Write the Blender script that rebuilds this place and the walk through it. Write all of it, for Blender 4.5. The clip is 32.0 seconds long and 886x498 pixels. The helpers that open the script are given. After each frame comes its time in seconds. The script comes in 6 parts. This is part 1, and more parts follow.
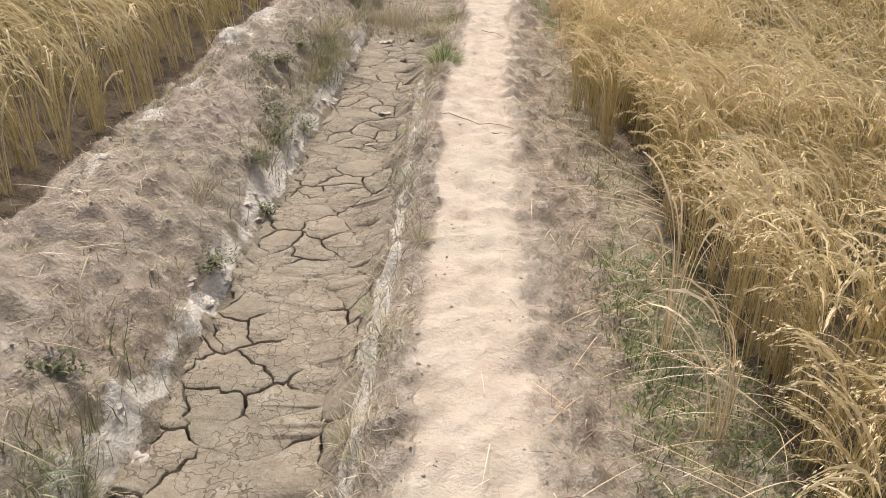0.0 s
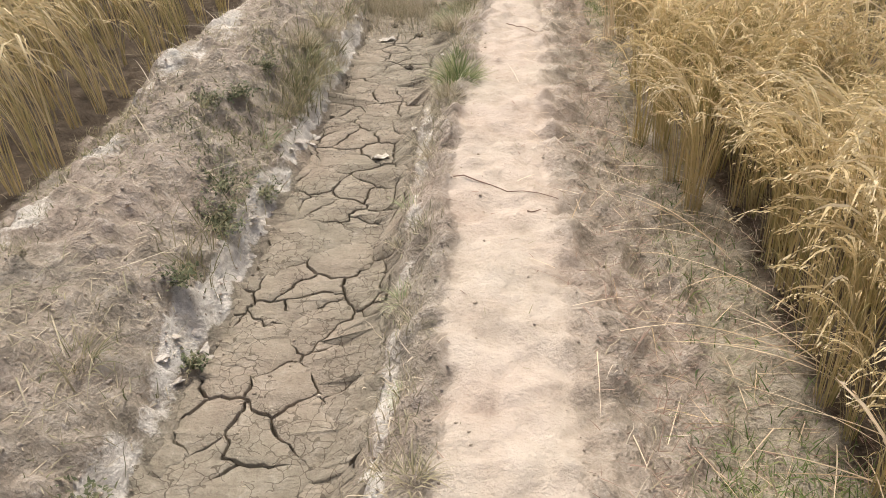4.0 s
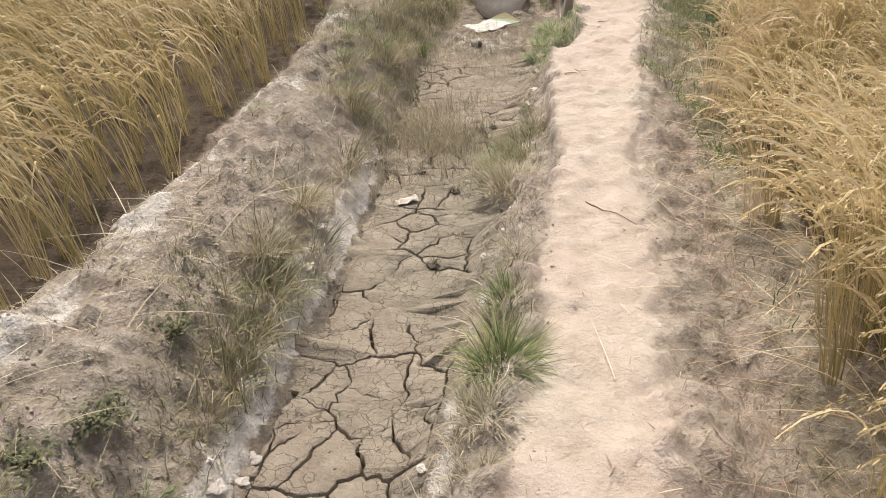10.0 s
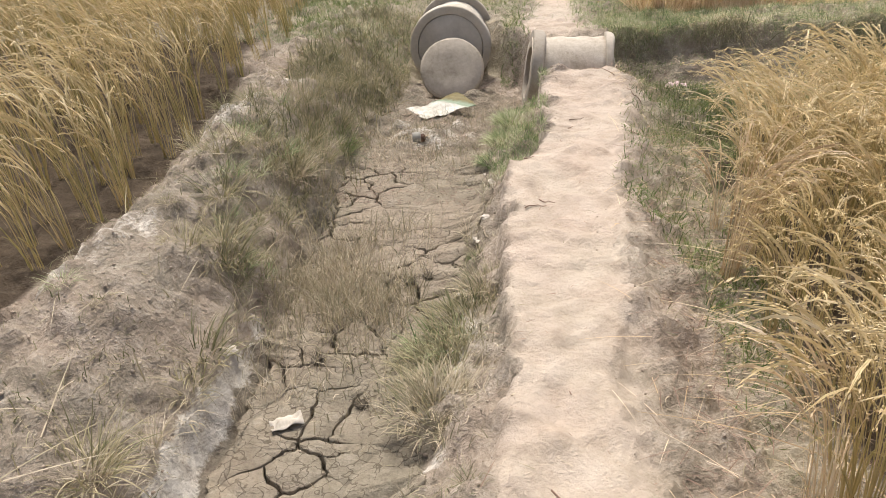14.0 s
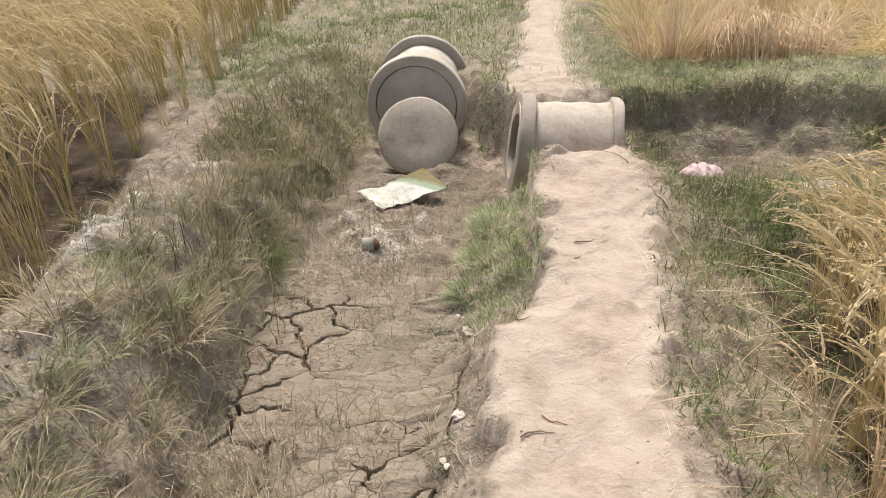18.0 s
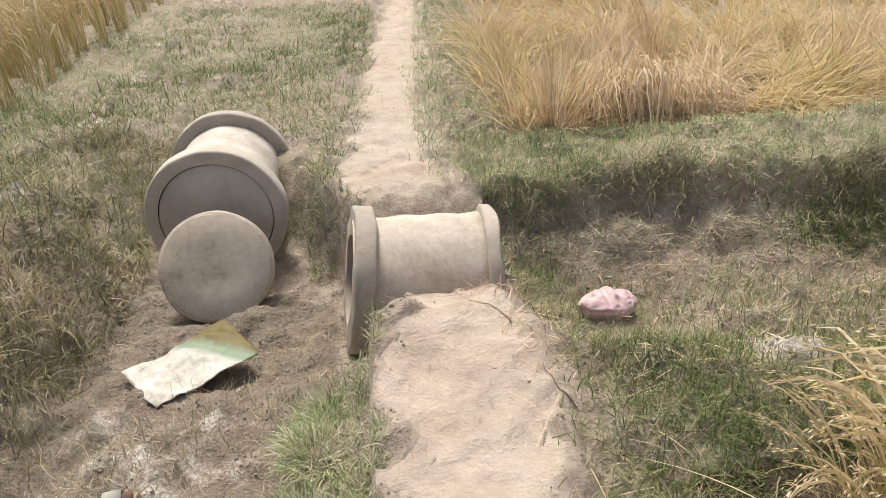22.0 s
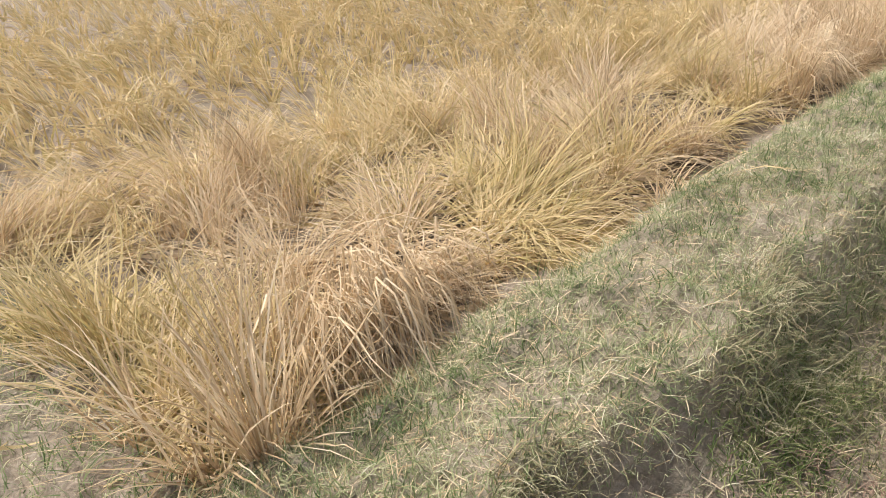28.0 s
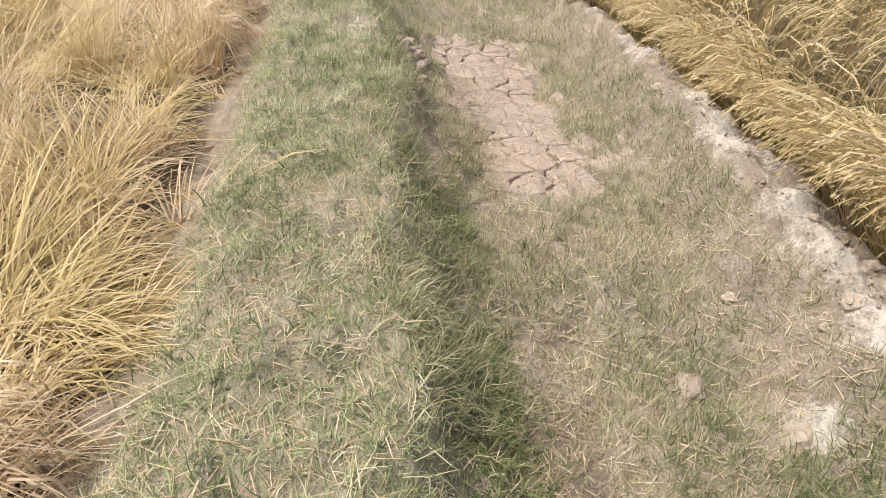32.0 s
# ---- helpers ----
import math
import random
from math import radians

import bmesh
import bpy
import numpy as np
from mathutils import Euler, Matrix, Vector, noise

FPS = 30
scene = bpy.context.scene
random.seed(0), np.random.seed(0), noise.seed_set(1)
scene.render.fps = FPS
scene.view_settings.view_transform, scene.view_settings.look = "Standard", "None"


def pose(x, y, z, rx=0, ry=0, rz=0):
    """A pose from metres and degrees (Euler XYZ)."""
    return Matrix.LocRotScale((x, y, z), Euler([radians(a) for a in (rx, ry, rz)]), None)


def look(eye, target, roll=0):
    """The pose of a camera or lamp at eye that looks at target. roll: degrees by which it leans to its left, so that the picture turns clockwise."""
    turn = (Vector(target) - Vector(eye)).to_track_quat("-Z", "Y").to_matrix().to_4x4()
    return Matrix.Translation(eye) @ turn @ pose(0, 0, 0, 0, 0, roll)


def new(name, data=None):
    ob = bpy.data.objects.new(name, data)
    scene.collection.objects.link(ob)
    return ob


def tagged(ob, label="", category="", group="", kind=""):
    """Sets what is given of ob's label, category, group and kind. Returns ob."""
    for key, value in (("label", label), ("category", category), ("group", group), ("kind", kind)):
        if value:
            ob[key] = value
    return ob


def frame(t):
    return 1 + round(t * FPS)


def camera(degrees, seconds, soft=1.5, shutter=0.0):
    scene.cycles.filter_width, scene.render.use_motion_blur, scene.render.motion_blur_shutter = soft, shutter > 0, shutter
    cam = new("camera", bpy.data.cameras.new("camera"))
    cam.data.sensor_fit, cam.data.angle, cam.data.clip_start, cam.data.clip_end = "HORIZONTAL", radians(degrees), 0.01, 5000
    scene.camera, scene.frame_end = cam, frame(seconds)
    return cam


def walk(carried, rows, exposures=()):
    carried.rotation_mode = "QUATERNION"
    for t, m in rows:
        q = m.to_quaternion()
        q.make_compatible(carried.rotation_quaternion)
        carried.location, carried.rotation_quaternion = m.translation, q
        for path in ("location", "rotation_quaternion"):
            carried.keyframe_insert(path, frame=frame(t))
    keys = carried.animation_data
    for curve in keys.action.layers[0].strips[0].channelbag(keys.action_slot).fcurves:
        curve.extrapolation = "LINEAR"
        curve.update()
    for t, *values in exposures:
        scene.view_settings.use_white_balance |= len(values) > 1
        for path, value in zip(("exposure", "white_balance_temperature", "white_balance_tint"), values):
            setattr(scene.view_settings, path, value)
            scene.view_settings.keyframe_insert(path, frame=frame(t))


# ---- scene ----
# Plan, in metres: x to the right of the footpath, y along it, z = 0 on the trodden path.
# A footpath on a low bund, a dry ditch beside it, ripe rice on both sides,
# then a cross channel with a short concrete culvert pipe, and the bank beyond it.
cam = camera(61.5, 32.0, soft=0.8)
# seconds, eye x y z, yaw, pitch, roll in degrees
PATH = [
    (0, -0.000, 0.000, 1.447, 1.14, -29.13, 2.87),
    (0.5, -0.066, 0.154, 1.455, 3.62, -29.66, 2.05),
    (1, -0.054, 0.370, 1.441, 7.50, -32.36, 1.61),
    (1.5, -0.014, 0.584, 1.454, 9.25, -34.04, 0.82),
    (2, -0.013, 0.767, 1.451, 2.57, -32.60, 3.41),
    (2.5, -0.071, 0.940, 1.468, 2.03, -32.26, 3.12),
    (3, -0.076, 1.107, 1.450, 10.30, -33.20, 1.29),
    (3.5, 0.012, 1.332, 1.448, 11.29, -33.30, -0.53),
    (4, 0.012, 1.475, 1.417, 4.02, -32.74, -0.86),
    (4.5, -0.076, 1.663, 1.414, 1.77, -30.55, 0.87),
    (6.5, -0.002, 2.389, 1.438, 5.99, -32.62, -1.02),
    (7, -0.084, 2.531, 1.437, 9.04, -33.18, 0.67),
    (7.5, -0.074, 2.739, 1.447, 14.03, -33.59, -3.09),
    (8, -0.020, 2.934, 1.447, 11.25, -31.89, -2.56),
    (8.5, -0.017, 3.134, 1.451, 1.59, -31.50, -0.35),
    (9, -0.089, 3.306, 1.470, 0.00, -31.68, 0.64),
    (9.5, -0.116, 3.431, 1.463, 8.38, -34.08, -1.40),
    (10, -0.030, 3.619, 1.464, 9.67, -30.82, -3.61),
    (10.5, 0.013, 3.769, 1.461, 2.42, -33.94, -3.58),
    (11, -0.049, 3.980, 1.471, 0.69, -30.45, -0.65),
    (11.5, -0.109, 4.115, 1.470, 4.46, -30.40, 0.49),
    (12, -0.087, 4.340, 1.464, 11.44, -28.48, -1.70),
    (12.5, -0.028, 4.521, 1.458, 6.22, -29.80, -1.43),
    (13, -0.044, 4.724, 1.457, -2.85, -27.24, 3.49),
    (13.5, -0.042, 4.874, 1.445, -1.15, -30.45, 1.14),
    (14, 0.027, 5.064, 1.439, 7.10, -28.31, -2.23),
    (14.5, 0.094, 5.230, 1.428, 8.68, -29.45, -2.76),
    (16.5, 0.124, 6.009, 1.433, 9.42, -28.01, -4.11),
    (17, 0.094, 6.210, 1.434, 2.08, -28.85, -1.29),
    (17.5, 0.003, 6.382, 1.458, 1.31, -28.72, -0.68),
    (18, -0.052, 6.459, 1.475, 4.78, -28.10, -0.85),
    (18.5, 0.003, 6.641, 1.456, 5.90, -27.60, -2.42),
    (19, 0.115, 6.872, 1.450, 1.86, -28.85, -3.44),
    (19.5, 0.141, 7.065, 1.436, -7.84, -28.88, 0.34),
    (20, 0.111, 7.250, 1.465, -9.47, -27.93, 2.87),
    (20.5, 0.115, 7.400, 1.470, 0.09, -28.59, -0.63),
    (21, 0.187, 7.587, 1.478, 4.51, -28.85, -0.14),
    (21.5, 0.230, 7.744, 1.460, -1.86, -29.93, -1.84),
    (22, 0.161, 7.928, 1.492, -5.38, -27.64, -0.73),
    (22.5, 0.133, 8.079, 1.495, -4.50, -30.01, -1.81),
    (23, 0.189, 8.285, 1.486, -1.31, -27.58, -4.07),
    (23.5, 0.241, 8.486, 1.468, -14.07, -30.86, -3.55),
    (24, 0.253, 8.726, 1.487, -28.43, -28.56, -2.54),
    (24.5, 0.248, 9.003, 1.473, -26.25, -28.57, -2.89),
    (25, 0.326, 9.203, 1.478, -24.76, -27.17, -3.45),
    (25.5, 0.350, 9.445, 1.489, -33.25, -27.79, -1.99),
    (27.5, 0.380, 10.139, 1.491, -39.58, -26.98, -3.29),
    (28, 0.432, 10.353, 1.497, -43.21, -25.28, -4.48),
    (28.5, 0.488, 10.555, 1.471, -52.79, -27.89, -1.99),
    (28.8, 0.538, 10.740, 1.457, -63.97, -27.72, -2.51),
    (28.9, 0.551, 10.803, 1.472, -69.32, -25.15, -4.16),
    (29, 0.551, 10.874, 1.483, -72.05, -24.93, -5.43),
    (29.1, 0.557, 10.934, 1.494, -74.87, -25.62, -4.40),
    (29.5, 0.600, 11.070, 1.497, -82.38, -27.21, -1.45),
    (30, 0.710, 11.168, 1.514, -89.44, -26.36, -2.48),
    (30.5, 0.821, 11.227, 1.509, -95.92, -29.41, -3.79),
    (31, 0.871, 11.311, 1.512, -101.61, -30.48, -1.99),
    (31.5, 0.842, 11.315, 1.505, -100.55, -31.26, 0.02),
    (32, 0.784, 11.300, 1.506, -96.25, -30.63, -0.43),
]


def carried_pose(x, y, z, yaw, pitch, roll):
    return pose(x, y, z, 0, 0, yaw) @ pose(0, 0, 0, 90 + pitch, 0, 0) @ pose(0, 0, 0, 0, 0, roll)


walk(cam, [(t, carried_pose(*row)) for t, *row in PATH], [(0, 0.04), (12, 0.04), (18, -0.02), (25, -0.04), (28, 0.02), (32, 0.0)])

# ---- light ----
SUN_TO = Vector((-0.16, 0.47, 1.0)).normalized()
world = bpy.data.worlds.new("sky")
scene.world = world
world.use_nodes = True
wn = world.node_tree.nodes
sky = wn.new("ShaderNodeTexSky")
sky.sky_type = "NISHITA"
sky.sun_disc = False
sky.sun_elevation = math.asin(SUN_TO.z)
sky.sun_rotation = math.atan2(SUN_TO.x, SUN_TO.y)
sky.dust_density = 8.0
sky.air_density = 0.8
wn["Background"].inputs["Strength"].default_value = 0.15
world.node_tree.links.new(sky.outputs[0], wn["Background"].inputs["Color"])
sun = new("sun", bpy.data.lights.new("sun", "SUN"))
sun.data.energy = 2.95
sun.data.angle = radians(8.0)
sun.data.color = (1.0, 0.95, 0.875)
sun.matrix_world = look((SUN_TO * 20), (0, 0, 0))

# ---- materials ----


def material(name, rough=0.9):
    m = bpy.data.materials.new(name)
    m.use_nodes = True
    b = m.node_tree.nodes["Principled BSDF"]
    b.inputs["Roughness"].default_value = rough
    b.inputs["Specular IOR Level"].default_value = 0.25
    return m, m.node_tree.nodes, m.node_tree.links, b


def noise_node(n, l, scale, detail=6.0, rough=0.6, coords=None):
    t = n.new("ShaderNodeTexNoise")
    t.inputs["Scale"].default_value = scale
    t.inputs["Detail"].default_value = detail
    t.inputs["Roughness"].default_value = rough
    if coords is not None:
        l.new(coords, t.inputs["Vector"])
    return t.outputs["Fac"]


def ramp(n, l, fac, stops):
    r = n.new("ShaderNodeValToRGB")
    e = r.color_ramp.elements
    while len(e) > 1:
        e.remove(e[-1])
    e[0].position, e[0].color = stops[0][0], (*stops[0][1], 1)
    for p, c in stops[1:]:
        k = e.new(p)
        k.color = (*c, 1)
    l.new(fac, r.inputs[0])
    return r.outputs[0]


def mixed(n, l, fac, a, b, mode="MIX"):
    x = n.new("ShaderNodeMix")
    x.data_type, x.blend_type = "RGBA", mode
    for socket, v in ((x.inputs[0], fac), (x.inputs[6], a), (x.inputs[7], b)):
        if isinstance(v, (int, float)):
            socket.default_value = v
        elif isinstance(v, tuple):
            socket.default_value = (*v, 1)
        else:
            l.new(v, socket)
    return x.outputs[2]


def calc(n, l, op, a, b=0.0):
    x = n.new("ShaderNodeMath")
    x.operation = op
    for socket, v in zip(x.inputs, (a, b)):
        if isinstance(v, (int, float)):
            socket.default_value = v
        else:
            l.new(v, socket)
    return x.outputs[0]


def relief(n, l, b, height, strength, distance):
    x = n.new("ShaderNodeBump")
    x.inputs["Strength"].default_value = strength
    x.inputs["Distance"].default_value = distance
    l.new(height, x.inputs["Height"])
    l.new(x.outputs[0], b.inputs["Normal"])


def place_of(n):
    return n.new("ShaderNodeTexCoord").outputs["Object"]


def world_place(n):
    return n.new("ShaderNodeNewGeometry").outputs["Position"]


def zone(n, name):
    a = n.new("ShaderNodeAttribute")
    a.attribute_name = name
    return a.outputs["Fac"]


SOIL = [(0.35, (0.13, 0.105, 0.075)), (0.44, (0.26, 0.215, 0.16)), (0.53, (0.41, 0.35, 0.28)), (0.62, (0.60, 0.535, 0.455))]
MUD = [(0.34, (0.155, 0.13, 0.095)), (0.45, (0.27, 0.232, 0.172)), (0.55, (0.36, 0.315, 0.24)), (0.65, (0.50, 0.445, 0.36))]


def ground_material():
    """Earth: trodden path, ditch mud, grey dry soil and pale crust, by zones with ragged edges."""
    m, n, l, b = material("earth", 0.95)
    p = world_place(n)
    big, mid, fine = noise_node(n, l, 1.6, 5, 0.6, p), noise_node(n, l, 11, 6, 0.65, p), noise_node(n, l, 70, 5, 0.7, p)
    mix_noise = calc(n, l, "ADD", calc(n, l, "MULTIPLY", mid, 0.6), calc(n, l, "MULTIPLY", fine, 0.4))
    soil = ramp(n, l, mix_noise, SOIL)
    tint = ramp(n, l, big, [(0.35, (0.37, 0.335, 0.265)), (0.62, (0.49, 0.395, 0.32))])
    soil = mixed(n, l, 0.45, soil, tint)
    calm_noise = calc(n, l, "ADD", calc(n, l, "MULTIPLY", noise_node(n, l, 5, 6, 0.6, p), 0.5), calc(n, l, "ADD", calc(n, l, "MULTIPLY", mid, 0.35), calc(n, l, "MULTIPLY", fine, 0.15)))
    path = ramp(n, l, calm_noise, [(0.36, (0.25, 0.195, 0.145)), (0.43, (0.40, 0.325, 0.255)), (0.52, (0.51, 0.435, 0.355)), (0.63, (0.60, 0.525, 0.445))])
    path = mixed(n, l, 0.4, path, ramp(n, l, big, [(0.4, (0.54, 0.48, 0.385)), (0.6, (0.53, 0.43, 0.35))]))
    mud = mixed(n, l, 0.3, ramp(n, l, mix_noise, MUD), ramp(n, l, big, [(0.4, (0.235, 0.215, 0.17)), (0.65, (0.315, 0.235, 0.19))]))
    crust = ramp(n, l, mix_noise, [(0.36, (0.36, 0.32, 0.265)), (0.45, (0.58, 0.53, 0.455)), (0.57, (0.77, 0.725, 0.65))])
    green = ramp(n, l, mix_noise, [(0.32, (0.22, 0.195, 0.135)), (0.5, (0.40, 0.35, 0.26)), (0.66, (0.56, 0.49, 0.40))])

    def edge(name, sharp, ragged=0.9):
        v = calc(n, l, "ADD", zone(n, name), calc(n, l, "MULTIPLY", calc(n, l, "SUBTRACT", mix_noise, 0.5), ragged))
        x = calc(n, l, "MULTIPLY", calc(n, l, "SUBTRACT", v, 0.5), sharp)
        x = calc(n, l, "ADD", x, 0.5)
        c = n.new("ShaderNodeClamp")
        l.new(x, c.inputs[0])
        return c.outputs[0]

    # field soil; the shade between the plants is put into this dark colour
    shaded_paddy = ramp(n, l, mix_noise, [(0.3, (0.06, 0.045, 0.03)), (0.55, (0.13, 0.10, 0.07)), (0.75, (0.24, 0.19, 0.13))])
    c = mixed(n, l, edge("shaded_paddy", 3), soil, shaded_paddy)
    c = mixed(n, l, edge("turf", 2.5), c, green)
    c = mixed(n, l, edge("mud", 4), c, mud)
    c = mixed(n, l, edge("crust", 5), c, crust)
    trodden = edge("path", 2.2, 1.9)
    c = mixed(n, l, trodden, c, path)
    l.new(c, b.inputs["Base Color"])
    h = calc(n, l, "ADD", calc(n, l, "MULTIPLY", mid, 1.0), calc(n, l, "MULTIPLY", fine, 0.35))
    h = calc(n, l, "MULTIPLY", h, calc(n, l, "SUBTRACT", 1.0, calc(n, l, "MULTIPLY", trodden, 0.5)))
    relief(n, l, b, h, 1.0, 0.05)
    return m


def lump_material(name, stops, scale=9.0, bump=0.5, depth=0.012, rough=0.95, grain=0.35):
    """Earth, concrete and the like: mottled at two scales, with relief."""
    m, n, l, b = material(name, rough)
    p = world_place(n)
    mid, fine = noise_node(n, l, scale, 6, 0.65, p), noise_node(n, l, scale * 8, 5, 0.7, p)
    f = calc(n, l, "ADD", calc(n, l, "MULTIPLY", mid, 1 - grain), calc(n, l, "MULTIPLY", fine, grain))
    c = ramp(n, l, f, stops)
    oi = n.new("ShaderNodeObjectInfo").outputs["Random"]
    hsv = n.new("ShaderNodeHueSaturation")
    l.new(calc(n, l, "ADD", calc(n, l, "MULTIPLY", oi, 0.2), 0.9), hsv.inputs["Value"])
    l.new(c, hsv.inputs["Color"])
    l.new(hsv.outputs[0], b.inputs["Base Color"])
    relief(n, l, b, f, bump, depth)
    return m


def blade_material(name, stops, through_light=0.25, drift_size=1.3, patches=1.0):
    """Grass and straw: each blade takes its own colour; a little light passes through."""
    m, n, l, b = material(name, 0.75)
    r = n.new("ShaderNodeNewGeometry").outputs["Random Per Island"]
    drift = noise_node(n, l, drift_size, 4, 0.6, world_place(n))
    f = calc(n, l, "ADD", calc(n, l, "MULTIPLY", r, 0.6), calc(n, l, "ADD", calc(n, l, "MULTIPLY", calc(n, l, "SUBTRACT", drift, 0.5), patches), 0.2))
    c = ramp(n, l, f, stops)
    l.new(c, b.inputs["Base Color"])
    t = n.new("ShaderNodeBsdfTranslucent")
    l.new(c, t.inputs["Color"])
    x = n.new("ShaderNodeMixShader")
    x.inputs[0].default_value = through_light
    l.new(b.outputs[0], x.inputs[1])
    l.new(t.outputs[0], x.inputs[2])
    l.new(x.outputs[0], n["Material Output"].inputs["Surface"])
    return m


def plate_material(name="cracked_mud", stops=MUD, tints=((0.26, 0.235, 0.18), (0.345, 0.28, 0.22)), bump=1.0):
    """Dried ditch mud: mottled, with hair cracks too fine to be pieces."""
    m, n, l, b = material(name, 0.95)
    p = world_place(n)
    big, mid, fine = noise_node(n, l, 1.6, 5, 0.6, p), noise_node(n, l, 10, 6, 0.65, p), noise_node(n, l, 75, 5, 0.7, p)
    f = calc(n, l, "ADD", calc(n, l, "MULTIPLY", mid, 0.6), calc(n, l, "MULTIPLY", fine, 0.4))
    c = mixed(n, l, 0.42, ramp(n, l, f, stops), ramp(n, l, big, [(0.4, tints[0]), (0.6, tints[1])]))
    bent = n.new("ShaderNodeVectorMath")
    bent.operation = "ADD"
    wob = n.new("ShaderNodeTexNoise")
    wob.inputs["Scale"].default_value = 14
    l.new(p, wob.inputs["Vector"])
    small = n.new("ShaderNodeVectorMath")
    small.operation = "SCALE"
    small.inputs["Scale"].default_value = 0.09
    l.new(wob.outputs["Color"], small.inputs[0])
    l.new(p, bent.inputs[0])
    l.new(small.outputs[0], bent.inputs[1])
    v = n.new("ShaderNodeTexVoronoi")
    v.feature = "DISTANCE_TO_EDGE"
    v.inputs["Scale"].default_value = 17
    l.new(bent.outputs[0], v.inputs["Vector"])
    where = calc(n, l, "GREATER_THAN", noise_node(n, l, 5, 3, 0.5, p), 0.45)
    hair = calc(n, l, "MULTIPLY", calc(n, l, "LESS_THAN", v.outputs["Distance"], 0.028), where)
    c = mixed(n, l, calc(n, l, "MULTIPLY", hair, 0.6), c, (0.09, 0.07, 0.05))
    l.new(c, b.inputs["Base Color"])
    relief(n, l, b, calc(n, l, "SUBTRACT", f, calc(n, l, "MULTIPLY", hair, 0.4)), bump, 0.03)
    return m


M_EARTH = ground_material()
M_PLATE = plate_material()
M_PLATE_PINK = plate_material("pink_mud", [(0.32, (0.27, 0.21, 0.165)), (0.5, (0.41, 0.335, 0.28)), (0.66, (0.53, 0.45, 0.385))], ((0.38, 0.325, 0.27), (0.43, 0.34, 0.285)), 0.5)
M_CRUST = lump_material("pale_crust", [(0.3, (0.34, 0.295, 0.24)), (0.6, (0.66, 0.61, 0.54))], 14, 0.8, 0.015)
M_CLOD = lump_material("dry_clod", [(0.3, (0.30, 0.245, 0.19)), (0.65, (0.54, 0.46, 0.38))], 12, 0.8, 0.015)
M_CONCRETE = lump_material("concrete", [(0.3, (0.30, 0.26, 0.205)), (0.45, (0.41, 0.365, 0.30)), (0.58, (0.46, 0.415, 0.35)), (0.7, (0.56, 0.515, 0.445))], 5, 0.45, 0.012, 0.9, 0.2)
M_CAST = lump_material("cast_concrete", [(0.33, (0.27, 0.23, 0.18)), (0.46, (0.41, 0.36, 0.285)), (0.56, (0.48, 0.425, 0.345)), (0.68, (0.56, 0.505, 0.42))], 5, 0.4, 0.012, 0.9, 0.14)
# concrete of the drum's front, lightened in colour because that side gets no sun
M_DRUM_LIFTED = lump_material("lightened_concrete", [(0.3, (0.48, 0.43, 0.35)), (0.5, (0.61, 0.555, 0.46)), (0.68, (0.70, 0.645, 0.55))], 4, 0.35, 0.01, 0.9, 0.18)
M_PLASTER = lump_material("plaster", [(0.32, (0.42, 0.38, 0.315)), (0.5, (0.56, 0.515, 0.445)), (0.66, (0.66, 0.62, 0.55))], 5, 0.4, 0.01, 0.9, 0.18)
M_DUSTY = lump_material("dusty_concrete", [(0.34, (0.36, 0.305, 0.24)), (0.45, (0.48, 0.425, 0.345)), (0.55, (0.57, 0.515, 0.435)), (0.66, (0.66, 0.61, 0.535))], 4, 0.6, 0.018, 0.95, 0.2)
M_RICE = blade_material("ripe_rice", [(0.0, (0.50, 0.39, 0.19)), (0.35, (0.69, 0.56, 0.315)), (0.7, (0.81, 0.69, 0.45)), (1.0, (0.88, 0.80, 0.61))], 0.35)
M_RICE_LEAF = blade_material("rice_straw", [(0.0, (0.20, 0.21, 0.07)), (0.3, (0.38, 0.325, 0.14)), (0.65, (0.57, 0.455, 0.235)), (1.0, (0.72, 0.605, 0.39))], 0.3)
M_STRAW = blade_material("bleached_straw", [(0.0, (0.29, 0.195, 0.105)), (0.3, (0.60, 0.46, 0.285)), (0.65, (0.78, 0.65, 0.46)), (1.0, (0.90, 0.82, 0.66))], 0.3, 2.0)
M_LODGED = blade_material("lodged_straw", [(0.0, (0.36, 0.32, 0.12)), (0.35, (0.62, 0.51, 0.265)), (0.7, (0.77, 0.64, 0.395)), (1.0, (0.87, 0.77, 0.57))], 0.3, 2.2)
M_TURF = blade_material("turf", [(0.08, (0.11, 0.165, 0.07)), (0.38, (0.265, 0.335, 0.155)), (0.58, (0.45, 0.48, 0.275)), (0.78, (0.635, 0.63, 0.43)), (0.97, (0.82, 0.785, 0.65))], 0.3, 4.0, 1.4)
M_MAT = blade_material("matted_grass", [(0.08, (0.12, 0.15, 0.065)), (0.34, (0.26, 0.28, 0.145)), (0.62, (0.475, 0.455, 0.285)), (0.95, (0.76, 0.705, 0.54))], 0.25, 3.0, 1.4)
M_DRY = blade_material("dry_grass", [(0.0, (0.17, 0.175, 0.095)), (0.3, (0.34, 0.31, 0.20)), (0.65, (0.56, 0.48, 0.35)), (1.0, (0.77, 0.70, 0.56))], 0.2, 3.0, 1.3)
M_GREEN = blade_material("green_grass", [(0.15, (0.085, 0.135, 0.045)), (0.5, (0.19, 0.245, 0.09)), (0.72, (0.34, 0.35, 0.165)), (1.0, (0.60, 0.54, 0.35))], 0.3, 2.5)
